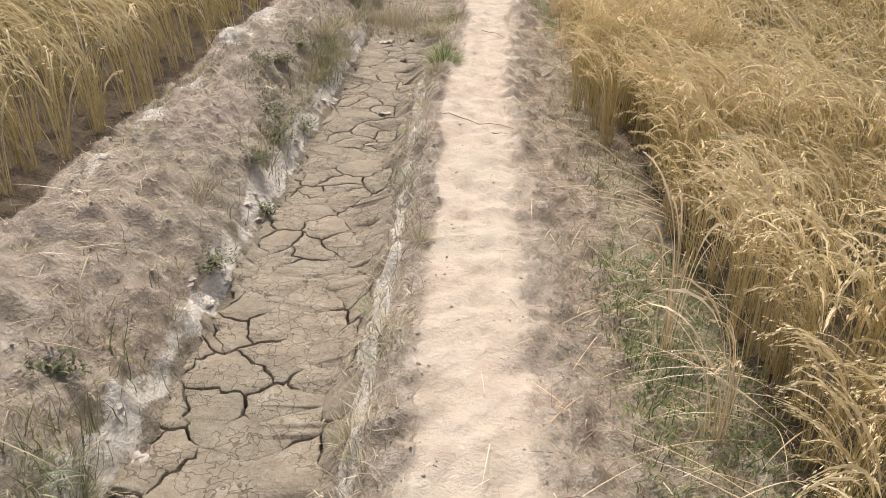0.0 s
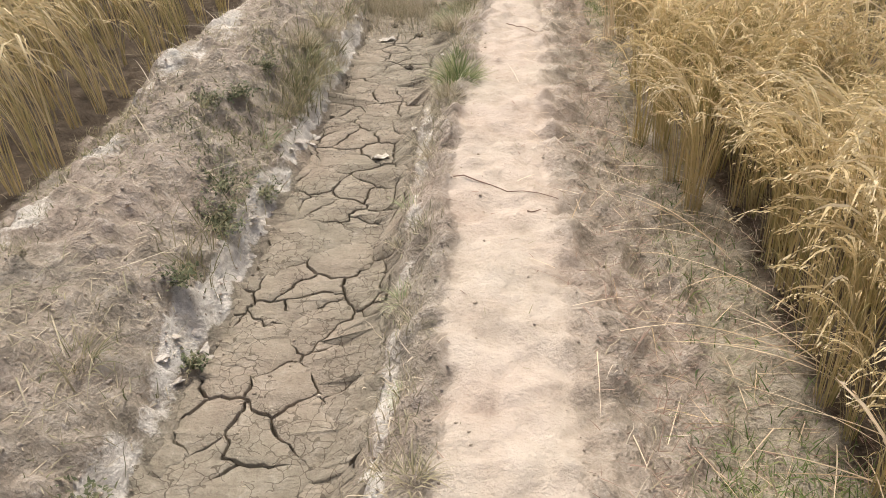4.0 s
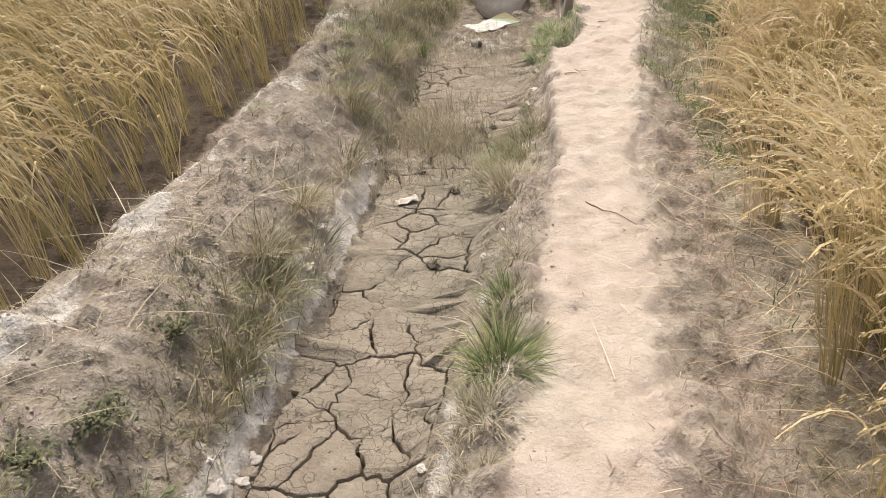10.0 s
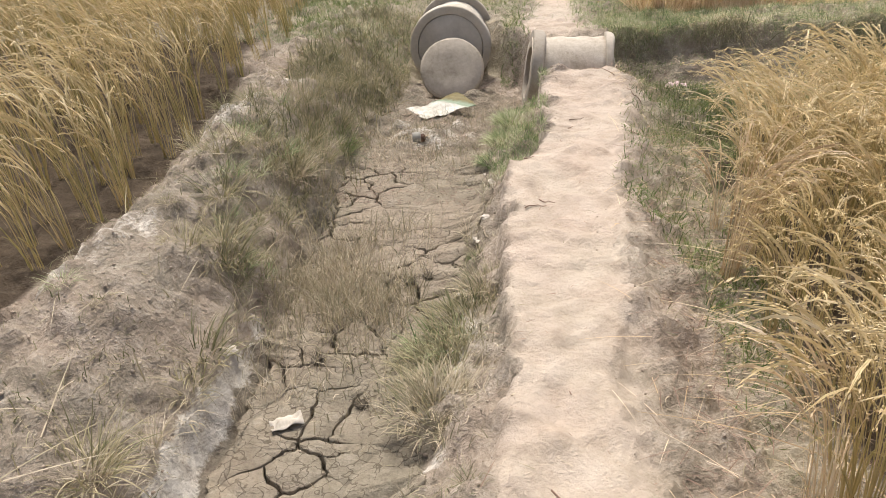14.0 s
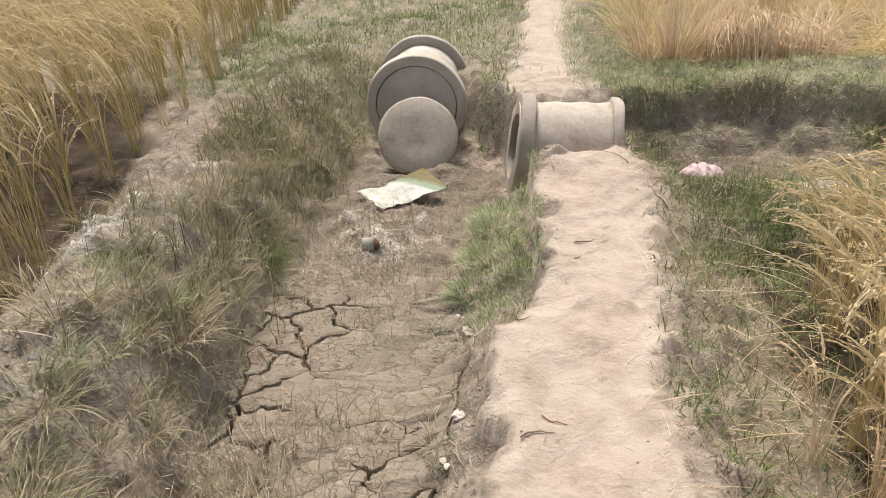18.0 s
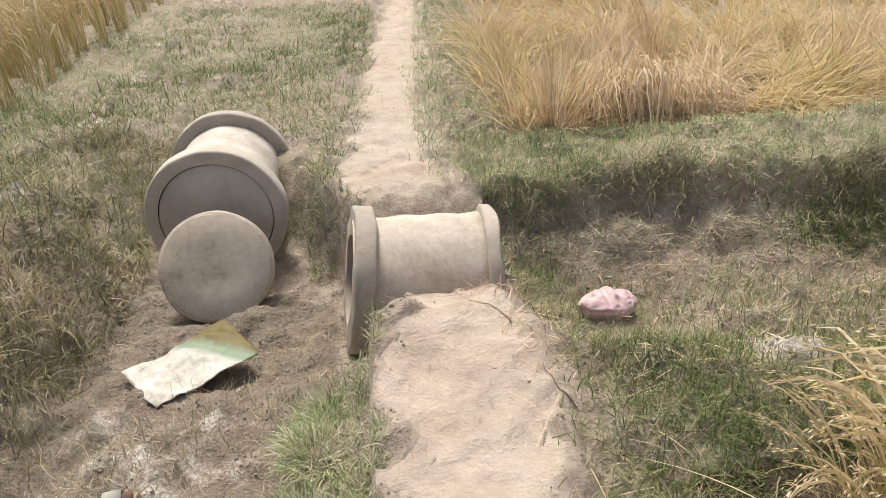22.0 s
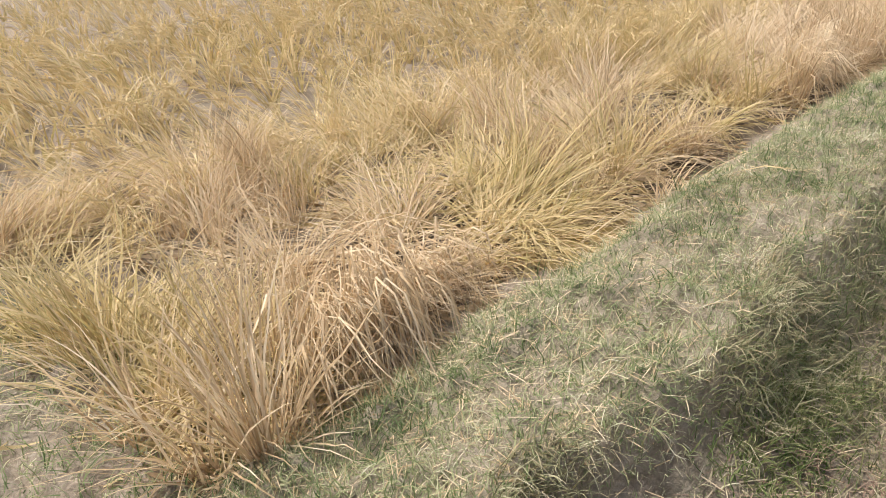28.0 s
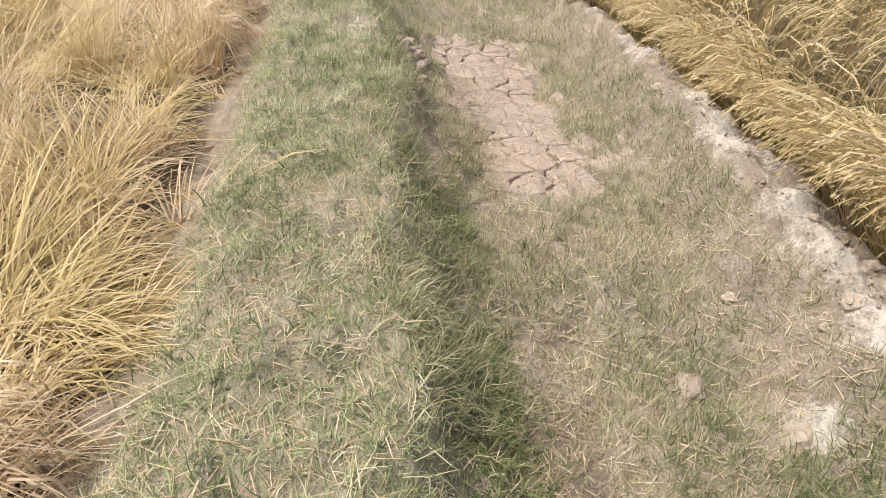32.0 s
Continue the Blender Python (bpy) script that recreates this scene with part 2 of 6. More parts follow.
M_WEED = blade_material("dry_weed", [(0.0, (0.10, 0.115, 0.05)), (0.32, (0.22, 0.215, 0.115)), (0.62, (0.41, 0.36, 0.22)), (1.0, (0.68, 0.60, 0.43))], 0.25, 2.6, 1.2)
M_CREEP = blade_material("creeping_grass", [(0.05, (0.09, 0.10, 0.045)), (0.4, (0.20, 0.20, 0.10)), (0.75, (0.36, 0.335, 0.20)), (1.0, (0.56, 0.51, 0.36))], 0.2, 5.0, 1.2)
M_HERB = blade_material("weed_leaf", [(0.1, (0.055, 0.07, 0.032)), (0.5, (0.125, 0.135, 0.07)), (0.9, (0.25, 0.235, 0.14))], 0.15, 6.0, 0.8)
M_TWIG = blade_material("dead_roots", [(0.0, (0.14, 0.09, 0.065)), (0.5, (0.30, 0.20, 0.15)), (1.0, (0.50, 0.40, 0.31))], 0.0)
M_CRUMB = lump_material("earth_crumbs", [(0.3, (0.20, 0.16, 0.12)), (0.5, (0.34, 0.28, 0.215)), (0.7, (0.52, 0.45, 0.365))], 12, 0.3, 0.005)

# ---- mesh helpers ----


def mesh_object(name, verts, tris, mats, index=None, smooth=False):
    """One mesh object from arrays of points and triangles."""
    me = bpy.data.meshes.new(name)
    v, f = np.ascontiguousarray(verts, dtype=np.float32), np.ascontiguousarray(tris, dtype=np.int32)
    me.vertices.add(len(v))
    me.vertices.foreach_set("co", v.ravel())
    me.loops.add(f.size)
    me.loops.foreach_set("vertex_index", f.ravel())
    me.polygons.add(len(f))
    me.polygons.foreach_set("loop_start", np.arange(0, f.size, 3, dtype=np.int32))
    if index is not None:
        me.polygons.foreach_set("material_index", np.ascontiguousarray(index, dtype=np.int32))
    if smooth:
        me.polygons.foreach_set("use_smooth", np.ones(len(f), dtype=bool))
    for m in mats:
        me.materials.append(m)
    me.update(calc_edges=True)
    return new(name, me)


def part(name, bm, mat, parent=None, label="", smooth=True):
    """Links a bmesh as one mesh object under a thing or a part."""
    me = bpy.data.meshes.new(name)
    for f in bm.faces:
        f.smooth = smooth
    bm.to_mesh(me)
    bm.free()
    me.materials.append(mat)
    ob = new(name, me)
    ob.parent = parent
    if label:
        tagged(ob, label)
    return ob


def base(name, place, turn=0.0):
    e = new(name)
    e.matrix_world = pose(*place, 0, 0, turn)
    return e


def smoothstep(a, b, x):
    t = np.clip((x - a) / (b - a), 0, 1)
    return t * t * (3 - 2 * t)


# value noise on arrays
_TABLE = np.random.RandomState(7).rand(256, 256)


def lattice(x, y, scale, shift=0):
    x, y = np.asarray(x) * scale + 31.7 + shift, np.asarray(y) * scale + 17.3 + 2.3 * shift
    i, j = np.floor(x).astype(int), np.floor(y).astype(int)
    u, v = x - i, y - j
    u, v = u * u * (3 - 2 * u), v * v * (3 - 2 * v)
    g = lambda a, b: _TABLE[a % 256, b % 256]
    return (g(i, j) * (1 - u) + g(i + 1, j) * u) * (1 - v) + (g(i, j + 1) * (1 - u) + g(i + 1, j + 1) * u) * v - 0.5


def fractal(x, y, scale, octaves=3, shift=0):
    return sum(lattice(x, y, scale * 2**k, shift + 9 * k) / 2**k for k in range(octaves))


# ---- the lie of the land ----
EDGE_Y = [-2, 0, 3, 4.5, 5.5, 6.7, 8.4, 9.0, 9.5, 10.0, 10.4, 11.0]
EDGE_L = [-0.1, -0.09, -0.1, -0.16, -0.09, -0.03, -0.03, 0.05, 0.13, 0.19, 0.19, 0.12]
EDGE_R = [0.2, 0.21, 0.24, 0.25, 0.28, 0.34, 0.45, 0.56, 0.63, 0.64, 0.56, 0.5]
FAR_Y, FAR_L, FAR_R = [11.0, 11.4, 12.0, 13.0, 15.0, 20.0], [0.03, -0.02, 0.05, 0.09, 0.24, 0.6], [0.5, 0.43, 0.4, 0.44, 0.6, 0.95]
MUD_Y, MUD_R = [0, 4, 5.2, 6.5, 8, 8.6, 9.2, 9.8, 10.4], [-0.31, -0.33, -0.37, -0.28, -0.22, -0.15, -0.2, -0.12, -0.06]
MUD_L_Y, MUD_L = [0, 5, 6.8, 9.5, 10.4, 11.3], [-0.98, -0.96, -0.97, -1.1, -1.02, -0.98]


def path_edges(y):
    y = np.asarray(y, float)
    wob = 0.05 * fractal(y * 0 + 2.0, y, 2.6, 4) + 0.16 * fractal(y * 0 + 7.0, y, 5, 4) * smoothstep(6.0, 7.2, y)
    left = np.where(y < 11, np.interp(y, EDGE_Y, EDGE_L), np.interp(y, FAR_Y, FAR_L))
    right = np.where(y < 11, np.interp(y, EDGE_Y, EDGE_R), np.interp(y, FAR_Y, FAR_R))
    return left + wob, right - 0.25 * wob


def bank_lip(x):
    """Where the far bank breaks off into the channel."""
    return 11.23 + 0.16 * fractal(x, x * 0, 2.2, 4, 4) - 0.1 * smoothstep(3.5, 6.0, x)


def land(x, y):
    """Height of the ground."""
    x, y = np.asarray(x, float), np.asarray(y, float)
    left, right = path_edges(y)
    mud_r, mud_l = np.interp(y, MUD_Y, MUD_R), np.interp(y, MUD_L_Y, MUD_L)
    crown = np.interp(y, [0, 7, 9.3, 10.3, 11.2, 13, 20], [0, 0, 0.045, 0.085, 0.11, 0.1, 0.1])
    bund = np.interp(y, [0, 2.5, 5, 8.5, 10, 12], [0.085, 0.085, 0.1, 0.16, 0.12, 0.08])
    floor = -0.275
    field_l, field_r = -0.06, -0.13
    # lengthwise part
    brow = -1.68 + 0.16 * fractal(x * 0, y, 1.5, 3, 26)
    z = field_l + (bund - field_l) * smoothstep(brow - 0.17, brow + 0.03, x)
    shelf = 0.75 * smoothstep(mud_l - 0.47 + 0.1 * fractal(x * 0, y, 1.2, 2, 6), mud_l + 0.03, x) + 0.25 * smoothstep(mud_l - 0.1 + 0.05 * fractal(x, y, 6, 2, 16), mud_l + 0.03, x)
    z = np.where(x > -1.5, bund + (floor - bund) * shelf, z)
    ledge = 0.42 * smoothstep(6.2, 7.2, y)
    up = (1 - ledge) * smoothstep(mud_r - 0.14, left - 0.02, x) + ledge * smoothstep(left - 0.028, left + 0.008, x)
    z = np.where(x > -0.6, floor + (crown - floor) * up, z)
    down = smoothstep(right - 0.01, right + 0.42, x)
    z = np.where(x > 0.1, crown + (field_r - crown) * down, z)
    # far land beyond the cross channel
    lip = np.interp(x, [-3, 0, 1, 2.2, 3.5, 6, 9], [0.05, 0.1, 0.12, 0.16, 0.24, 0.27, 0.27])
    far = np.where(x < 0.6, np.interp(x, [-3, -2.2, -1.2, -0.2, 0.1], [-0.02, 0.06, 0.06, 0.08, 0.11]), lip)
    far = far + (0.03 - far) * smoothstep(11.75, 12.15, y) * smoothstep(0.75, 1.1, x)
    lip_y = bank_lip(x)
    wide = 0.1 * smoothstep(2.2, 3.2, x)
    toward = 0.65 * smoothstep(lip_y - 0.13 - wide, lip_y + 0.05, y) + 0.35 * smoothstep(lip_y - 0.42 - wide, lip_y - 0.06, y)
    # the cross channel, right of the path
    bed = np.interp(x, [0.6, 1.2, 2, 3, 9], [-0.22, -0.22, -0.2, -0.215, -0.12])
    south_y = np.interp(x, [0.5, 0.9, 1.6, 2.4, 5, 9], [10.35, 10.1, 10.0, 9.92, 9.72, 9.45])
    ridge = np.interp(x, [0.5, 1.0, 1.8, 2.6, 4, 9], [0.02, -0.02, 0.02, 0.08, 0.14, 0.14])
    south = ridge + (bed - ridge) * smoothstep(south_y - 0.16, south_y + 0.16, y)
    south = field_r + (south - field_r) * smoothstep(south_y - 0.75, south_y - 0.4, y)
    chan = np.where(y > 10.6, bed + (far - bed) * toward, south)
    right_side = smoothstep(right + 0.02, right + 0.3, x) * smoothstep(9.15, 9.55, y)
    z = z + (chan - z) * np.where(y < 11.1, right_side, smoothstep(0.55, 0.75, x))
    # beyond the culvert: far land on the path and left of it, with the pit before the drum
    edge_y = np.interp(x, [-2.2, -1.3, -1.02, -0.9, -0.42, -0.2, -0.05, 0.03, 0.6], [9.9, 10.1, 10.9, 11.8, 11.8, 11.5, 11.3, 11.05, 11.05])
    step = smoothstep(edge_y - 0.26, edge_y + 0.04, y)
    z = np.where((x < 0.65) & (y > 9.5), z + (far - z) * step, z)
    # grassy slope left of the drum
    z = np.where((x < -0.9) & (y > 9.3) & (y < 12.6), z * (1 - smoothstep(9.3, 10.0, y) * smoothstep(12.6, 12.0, y)) + (-0.29 + 0.36 * smoothstep(-0.92, -1.5, x) + 0.3 * smoothstep(11.2, 12.2, y) * smoothstep(-1.5, -0.92, x)) * smoothstep(9.3, 10.0, y) * smoothstep(12.6, 12.0, y), z)
    # soil lies lower under the pipe
    sunk = np.minimum(z, -0.012 + 0.09 * smoothstep(10.9, 11.1, y))
    z = z + (sunk - z) * smoothstep(-0.02, 0.1, x) * smoothstep(0.75, 0.62, x) * smoothstep(10.12, 10.48, y) * smoothstep(11.2, 11.05, y)
    flank = smoothstep(0.25, 0.10, x) * smoothstep(10.18, 10.36, y) * (1 - step) * smoothstep(-1.3, -0.95, x)
    z = z + (-0.32 - z) * flank
    z = z - 0.08 * np.exp(-(((x + 0.13) / 0.035) ** 2 + ((y - 9.19) / 0.035) ** 2))
    # soil banked against the foot of the disc
    z = z + 0.085 * np.exp(-(((x + 0.37) / 0.13) ** 2 + ((y - 10.78) / 0.11) ** 2)) * smoothstep(10.3, 10.5, y)
    # small lie: lumps, ledges, prints
    calm = smoothstep(left - 0.02, left + 0.05, x) * smoothstep(right + 0.02, right - 0.05, x) * ((y < 10.62) | (y > 11.2))
    bed_here = smoothstep(mud_l, mud_l + 0.06, x) * smoothstep(mud_r, mud_r - 0.05, x) * (y < 9.6)
    rough = 1 - 0.7 * calm - np.minimum(bed_here * 1.15, 1 - 0.7 * calm)
    rough = rough * (1 - 0.92 * smoothstep(3.9, 4.3, x) * smoothstep(7.2, 6.8, x) * smoothstep(9.95, 10.15, y) * smoothstep(10.85, 10.65, y))
    z = z + rough * (0.06 * fractal(x, y, 3.2, 3, 1) + 0.06 * fractal(x, y, 11, 3, 2))
    # broken, lumpy earth on the bund and the slopes
    torn = rough * smoothstep(-2.0, -1.8, x) * smoothstep(1.0, 0.7, x) * smoothstep(0, 0.8, y) * (1 - 0.9 * smoothstep(8.7, 9.3, y) * smoothstep(-1.1, -0.95, x))
    z = z + torn * (0.035 * np.abs(fractal(x, y, 8, 2, 81)) + 0.075 * np.maximum(0, fractal(x * 0.7, y, 15, 2, 83) - 0.06) + 0.02 * fractal(x, y, 30, 2, 85) - 0.01)
    for mx, my in ((1.5, 9.86), (1.87, 9.72), (2.34, 9.98), (1.02, 10.02)):
        z = z + (0.05 + 0.07 * fractal(x, y, 9, 3, 46)) * np.exp(-(((x - mx) / 0.16) ** 2 + ((y - my) / 0.1) ** 2))
    for mx, my, wx, wy, hh in ((5.75, 11.3, 0.16, 0.2, 0.07), (5.9, 10.96, 0.13, 0.13, 0.12)):
        z = z + hh * (1 + 1.6 * fractal(x, y, 8, 3, 48)) * np.exp(-(((x - mx) / wx) ** 2 + ((y - my) / wy) ** 2))
    heap = smoothstep(1.7, 2.3, x) * np.exp(-(((y - south_y + 0.25) / 0.17) ** 2))
    z = z + heap * (0.02 + 0.13 * np.abs(fractal(x, y, 4.5, 3, 44)) + 0.05 * fractal(x, y, 16, 2, 45))
    return z + (0.014 * fractal(x, y, 4.5, 2, 5) + 0.012 * fractal(x, y, 12, 2, 7) - 0.05 * np.maximum(0, lattice(x, y, 9, 8) - 0.26) - 0.05 * np.maximum(0, lattice(x * 0.6, y, 22, 9) - 0.25)) * calm


def zones(x, y):
    left, right = path_edges(y)
    mud_r, mud_l = np.interp(y, MUD_Y, MUD_R), np.interp(y, MUD_L_Y, MUD_L)
    soft = 0.1 * smoothstep(11.0, 11.5, y)
    on = smoothstep(left - 0.05 - soft, left + 0.05 + soft, x) * smoothstep(right + 0.2 + soft, right - 0.08, x) * (smoothstep(10.62, 10.3, y) + smoothstep(11.05, 11.25, y))
    mud = smoothstep(mud_l - 0.08, mud_l + 0.04, x) * smoothstep(mud_r + 0.08, mud_r - 0.06, x) * (y < 10.9)
    patch = 0 * x + smoothstep(4.0, 4.5, x) * smoothstep(7.3, 6.8, x) * smoothstep(10.0, 10.15, y) * smoothstep(10.85, 10.7, y)
    # bare soil under the cut bank; the bank's shade is painted with mud colour
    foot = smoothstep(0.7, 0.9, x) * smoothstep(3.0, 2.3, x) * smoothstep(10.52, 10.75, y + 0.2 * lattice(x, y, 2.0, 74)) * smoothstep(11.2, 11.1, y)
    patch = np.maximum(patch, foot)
    crust = np.exp(-(((x - mud_l + 0.04 + 0.05 * fractal(x * 0, y, 5, 2, 14)) / 0.048) ** 2)) * smoothstep(7.8, 7.2, y) * (1.0 + 0.9 * lattice(x * 0, y, 2.3, 3) + 1.0 * fractal(x, y, 9, 3, 23))
    crust = np.maximum(crust, np.exp(-(((x - mud_r - 0.05) / 0.05) ** 2)) * smoothstep(8.0, 7.2, y) * (0.68 + 1.1 * lattice(x * 0, y, 2.0, 13) + 0.8 * fractal(x, y, 9, 2, 25)))
    crust = np.maximum(crust, (0.34 + 0.55 * fractal(x, y, 4.0, 3, 15)) * np.exp(-(((x + 0.6) / 0.42) ** 4 + ((y - 9.95) / 0.5) ** 4)))
    south_y = np.interp(x, [0.5, 0.9, 1.6, 2.4, 5, 9], [10.35, 10.1, 10.0, 9.92, 9.72, 9.45])
    crust = np.maximum(crust, 0.9 * np.exp(-(((x + 1.66) / 0.12) ** 2)) * (0.5 + 1.2 * fractal(x, y, 3.0, 3, 19)) * (y < 9.5))
    crust = np.maximum(crust, 0.8 * np.exp(-(((x + 1.58) / 0.2) ** 2)) * (0.3 + 1.1 * fractal(x, y, 1.8, 3, 17)))
    crust = np.maximum(crust, (0.52 + 0.5 * fractal(x, y, 3.5, 3, 49)) * smoothstep(1.8, 2.4, x) * np.exp(-(((y - south_y + 0.24) / 0.2) ** 2)))
    for mx, my in ((1.5, 9.86), (1.87, 9.72), (2.34, 9.98)):
        crust = np.maximum(crust, 0.8 * np.exp(-(((x - mx) / 0.16) ** 2 + ((y - my) / 0.09) ** 2)))
    for mx, my, wx, wy in ((5.75, 11.3, 0.2, 0.2), (5.9, 10.96, 0.16, 0.14)):
        crust = np.maximum(crust, 0.5 * np.exp(-(((x - mx) / wx) ** 2 + ((y - my) / wy) ** 2)))
    turf = np.maximum(smoothstep(-0.06, 0.06, y - bank_lip(x) + 0.25 * smoothstep(2.2, 3.0, x)) * smoothstep(0.5, 0.8, x) * smoothstep(12.1, 11.9, y), smoothstep(0.6, 0.75, x) * smoothstep(1.1, 0.9, x) * (y < 10) * 0.8)
    turf = np.maximum(turf, smoothstep(10.9, 11.6, y) * smoothstep(0.1, -0.3, x))
    ridge_y = np.interp(x, [0.5, 1.6, 2.4, 5, 9], [9.4, 9.55, 9.5, 9.33, 9.06])
    # fields under rice and straw, where the plants' shade is painted on the soil
    shaded_paddy = smoothstep(0.78, 0.98, x) * smoothstep(ridge_y + 0.05, ridge_y - 0.1, y)
    shaded_paddy = np.maximum(shaded_paddy, smoothstep(-1.82, -1.98, x) * (1 - smoothstep(9.5, 11, y) * smoothstep(-2.35, -2.2, x)))
    shaded_paddy = np.maximum(shaded_paddy, smoothstep(12.0, 12.25, y) * smoothstep(0.9, 1.2, x) * (0.75 - 0.35 * smoothstep(12.6, 13.6, y)))
    return on, np.maximum(mud, patch), crust, turf, shaded_paddy


def steps(*runs):
    """Grid lines: runs of (start, end, spacing)."""
    out = []
    for a, b, d in runs:
        out += list(np.linspace(a, b, max(1, round((b - a) / d)), endpoint=False))
    return np.array(out)


def build_ground():
    far_lines = [-3000, -900, -300, -100, -40, -18, -9]
    xs = np.r_[far_lines, steps((-6, -2.1, 0.2), (-2.1, -1.0, 0.02), (-1.0, -0.4, 0.034), (-0.4, 0.8, 0.019), (0.8, 1.5, 0.032), (1.5, 4, 0.045), (4, 9, 0.08)), 9, 12, 20, 45, 110, 300, 900, 3000]
    ys = np.r_[far_lines, steps((-4, 0.6, 0.12), (0.6, 12.2, 0.025), (12.2, 20, 0.12)), 20, 26, 45, 110, 300, 900, 3000]
    gx, gy = np.meshgrid(xs, ys)
    near = (np.abs(gx) < 12) & (gy > -9) & (gy < 26)
    gz = np.where(near, land(gx, gy), -0.06)
    on, mud, crust, turf, shaded_paddy = zones(gx, gy)
    # the bed lies a finger lower where plates of dried mud cover it
    gz = gz - 0.065 * smoothstep(0.55, 0.95, plated(gx, gy))
    v = np.c_[gx.ravel(), gy.ravel(), gz.ravel()]
    w, h = len(xs), len(ys)
    i = (np.arange(h - 1)[:, None] * w + np.arange(w - 1)).ravel()
    f = np.r_[np.c_[i, i + 1, i + w + 1], np.c_[i, i + w + 1, i + w]]
    ob = mesh_object("ground", v, f, [M_EARTH], smooth=True)
    for name, val in (("path", on), ("mud", mud), ("crust", crust), ("turf", turf), ("shaded_paddy", shaded_paddy)):
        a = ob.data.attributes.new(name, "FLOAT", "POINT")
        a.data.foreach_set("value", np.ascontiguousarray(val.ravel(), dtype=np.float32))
    return tagged(ob, "dry pale earth with a trodden footpath and a ditch", "ground", kind="structure")


def plated(x, y):
    """Where dried mud lies in plates: the ditch bed and one stretch of the cross channel."""
    mud_r, mud_l = np.interp(y, MUD_Y, MUD_R), np.interp(y, MUD_L_Y, MUD_L)
    a = smoothstep(mud_l, mud_l + 0.06, x) * smoothstep(mud_r + 0.03, mud_r - 0.05, x) * smoothstep(9.35, 9.2, y) * (y > 0.8)
    b = smoothstep(4.1, 4.3, x) * smoothstep(7.0, 6.8, x) * smoothstep(10.08, 10.18, y) * smoothstep(10.75, 10.65, y)
    return np.maximum(a, b)


ground = build_ground()

# ---- rice ----
rng = np.random.RandomState(11)


def ribbons(root, az, length, bend0, bend1, width, segs, twist=0.6, power=1.0, wander=0.0):
    """Curved tapering blades: points and triangles. Bends are angles from upright at foot and tip. Also the mid lines."""
    k = len(root)
    s = (np.arange(segs) + 0.5) / segs
    # a power of 0 or less folds the blade over sharply near its middle
    turn = s**power if power > 0 else smoothstep(0.36, 0.6, s)
    th = bend0[:, None] + (bend1 - bend0)[:, None] * turn
    way = az[:, None] + np.zeros((1, segs))
    if wander:
        way = way + np.cumsum(rng.normal(0, wander, (k, segs)), 1)
        th = th + rng.normal(0, wander * 0.6, (k, segs))
    d = np.stack([np.sin(th) * np.cos(way), np.sin(th) * np.sin(way), np.cos(th)], -1) * (length / segs)[:, None, None]
    mid = np.concatenate([root[:, None], root[:, None] + np.cumsum(d, 1)], 1)
    a = az + np.pi / 2 + rng.uniform(-twist, twist, k)
    side = np.stack([np.cos(a), np.sin(a), rng.uniform(-0.4, 0.4, k)], -1)
    w = width[:, None] * (1 - (np.arange(segs + 1) / segs) ** 2 * 0.9)[None] / 2
    left, right = mid - side[:, None] * w[..., None], mid + side[:, None] * w[..., None]
    v = np.concatenate([left[:, :segs], right[:, :segs], mid[:, segs:]], 1)
    i = np.arange(segs - 1)
    f = np.concatenate([np.c_[i, i + segs, i + segs + 1], np.c_[i, i + segs + 1, i + 1], [[segs - 1, 2 * segs - 1, 2 * segs]]])
    n = 2 * segs + 1
    return v.reshape(-1, 3), (f[None] + (np.arange(k) * n)[:, None, None]).reshape(-1, 3), mid


def grains(mid, count, size, start=0.6, spread=0.007):
    """Seed heads: small pointed grains set along the last part of each stalk."""
    k, m, _ = mid.shape
    s = start + (1 - start) * rng.rand(k, count)
    x = s * (m - 1)
    i = np.minimum(x.astype(int), m - 2)
    u = (x - i)[..., None]
    r = np.arange(k)[:, None]
    p = mid[r, i] * (1 - u) + mid[r, i + 1] * u + rng.normal(0, spread, (k, count, 3))
    t = mid[r, i + 1] - mid[r, i]
    t = t / np.linalg.norm(t, axis=-1, keepdims=True) + rng.normal(0, 0.12, (k, count, 3)) + [0, 0, -0.2]
    q = np.cross(t, rng.normal(0, 1, (k, count, 3)))
    q /= np.linalg.norm(q, axis=-1, keepdims=True) + 1e-6
    ln, wd = size * rng.uniform(0.8, 1.3, (k, count, 1)), min(size * 0.14, 0.0035)
    v = np.stack([p - t * ln * 0.5, p + q * wd, p + t * ln * 0.5, p - q * wd], 2).reshape(-1, 3)
    f = np.arange(k * count)[:, None] * 4
    return v, np.concatenate([f + [0, 1, 2], f + [0, 2, 3]])


def head_ribbons(mid, start, width):
    """The bushy drooping end of each stalk as a feathered band."""
    k, m, _ = mid.shape
    p = mid[:, int(start * (m - 1)):]
    n = p.shape[1]
    t = np.gradient(p, axis=1)
    side = np.cross(t, rng.normal(0, 1, (k, 1, 3)))
    side /= np.linalg.norm(side, axis=-1, keepdims=True) + 1e-9
    w = width * np.sin(np.pi * np.linspace(0.12, 0.95, n))[None, :, None] * rng.uniform(0.6, 1.3, (k, n, 1)) / 2
    v = np.concatenate([p - side * w, p + side * w], 1).reshape(-1, 3)
    i = np.arange(n - 1)
    f = np.concatenate([np.c_[i, i + n, i + n + 1], np.c_[i, i + n + 1, i + 1]])
    return v, (f[None] + (np.arange(k) * 2 * n)[:, None, None]).reshape(-1, 3)


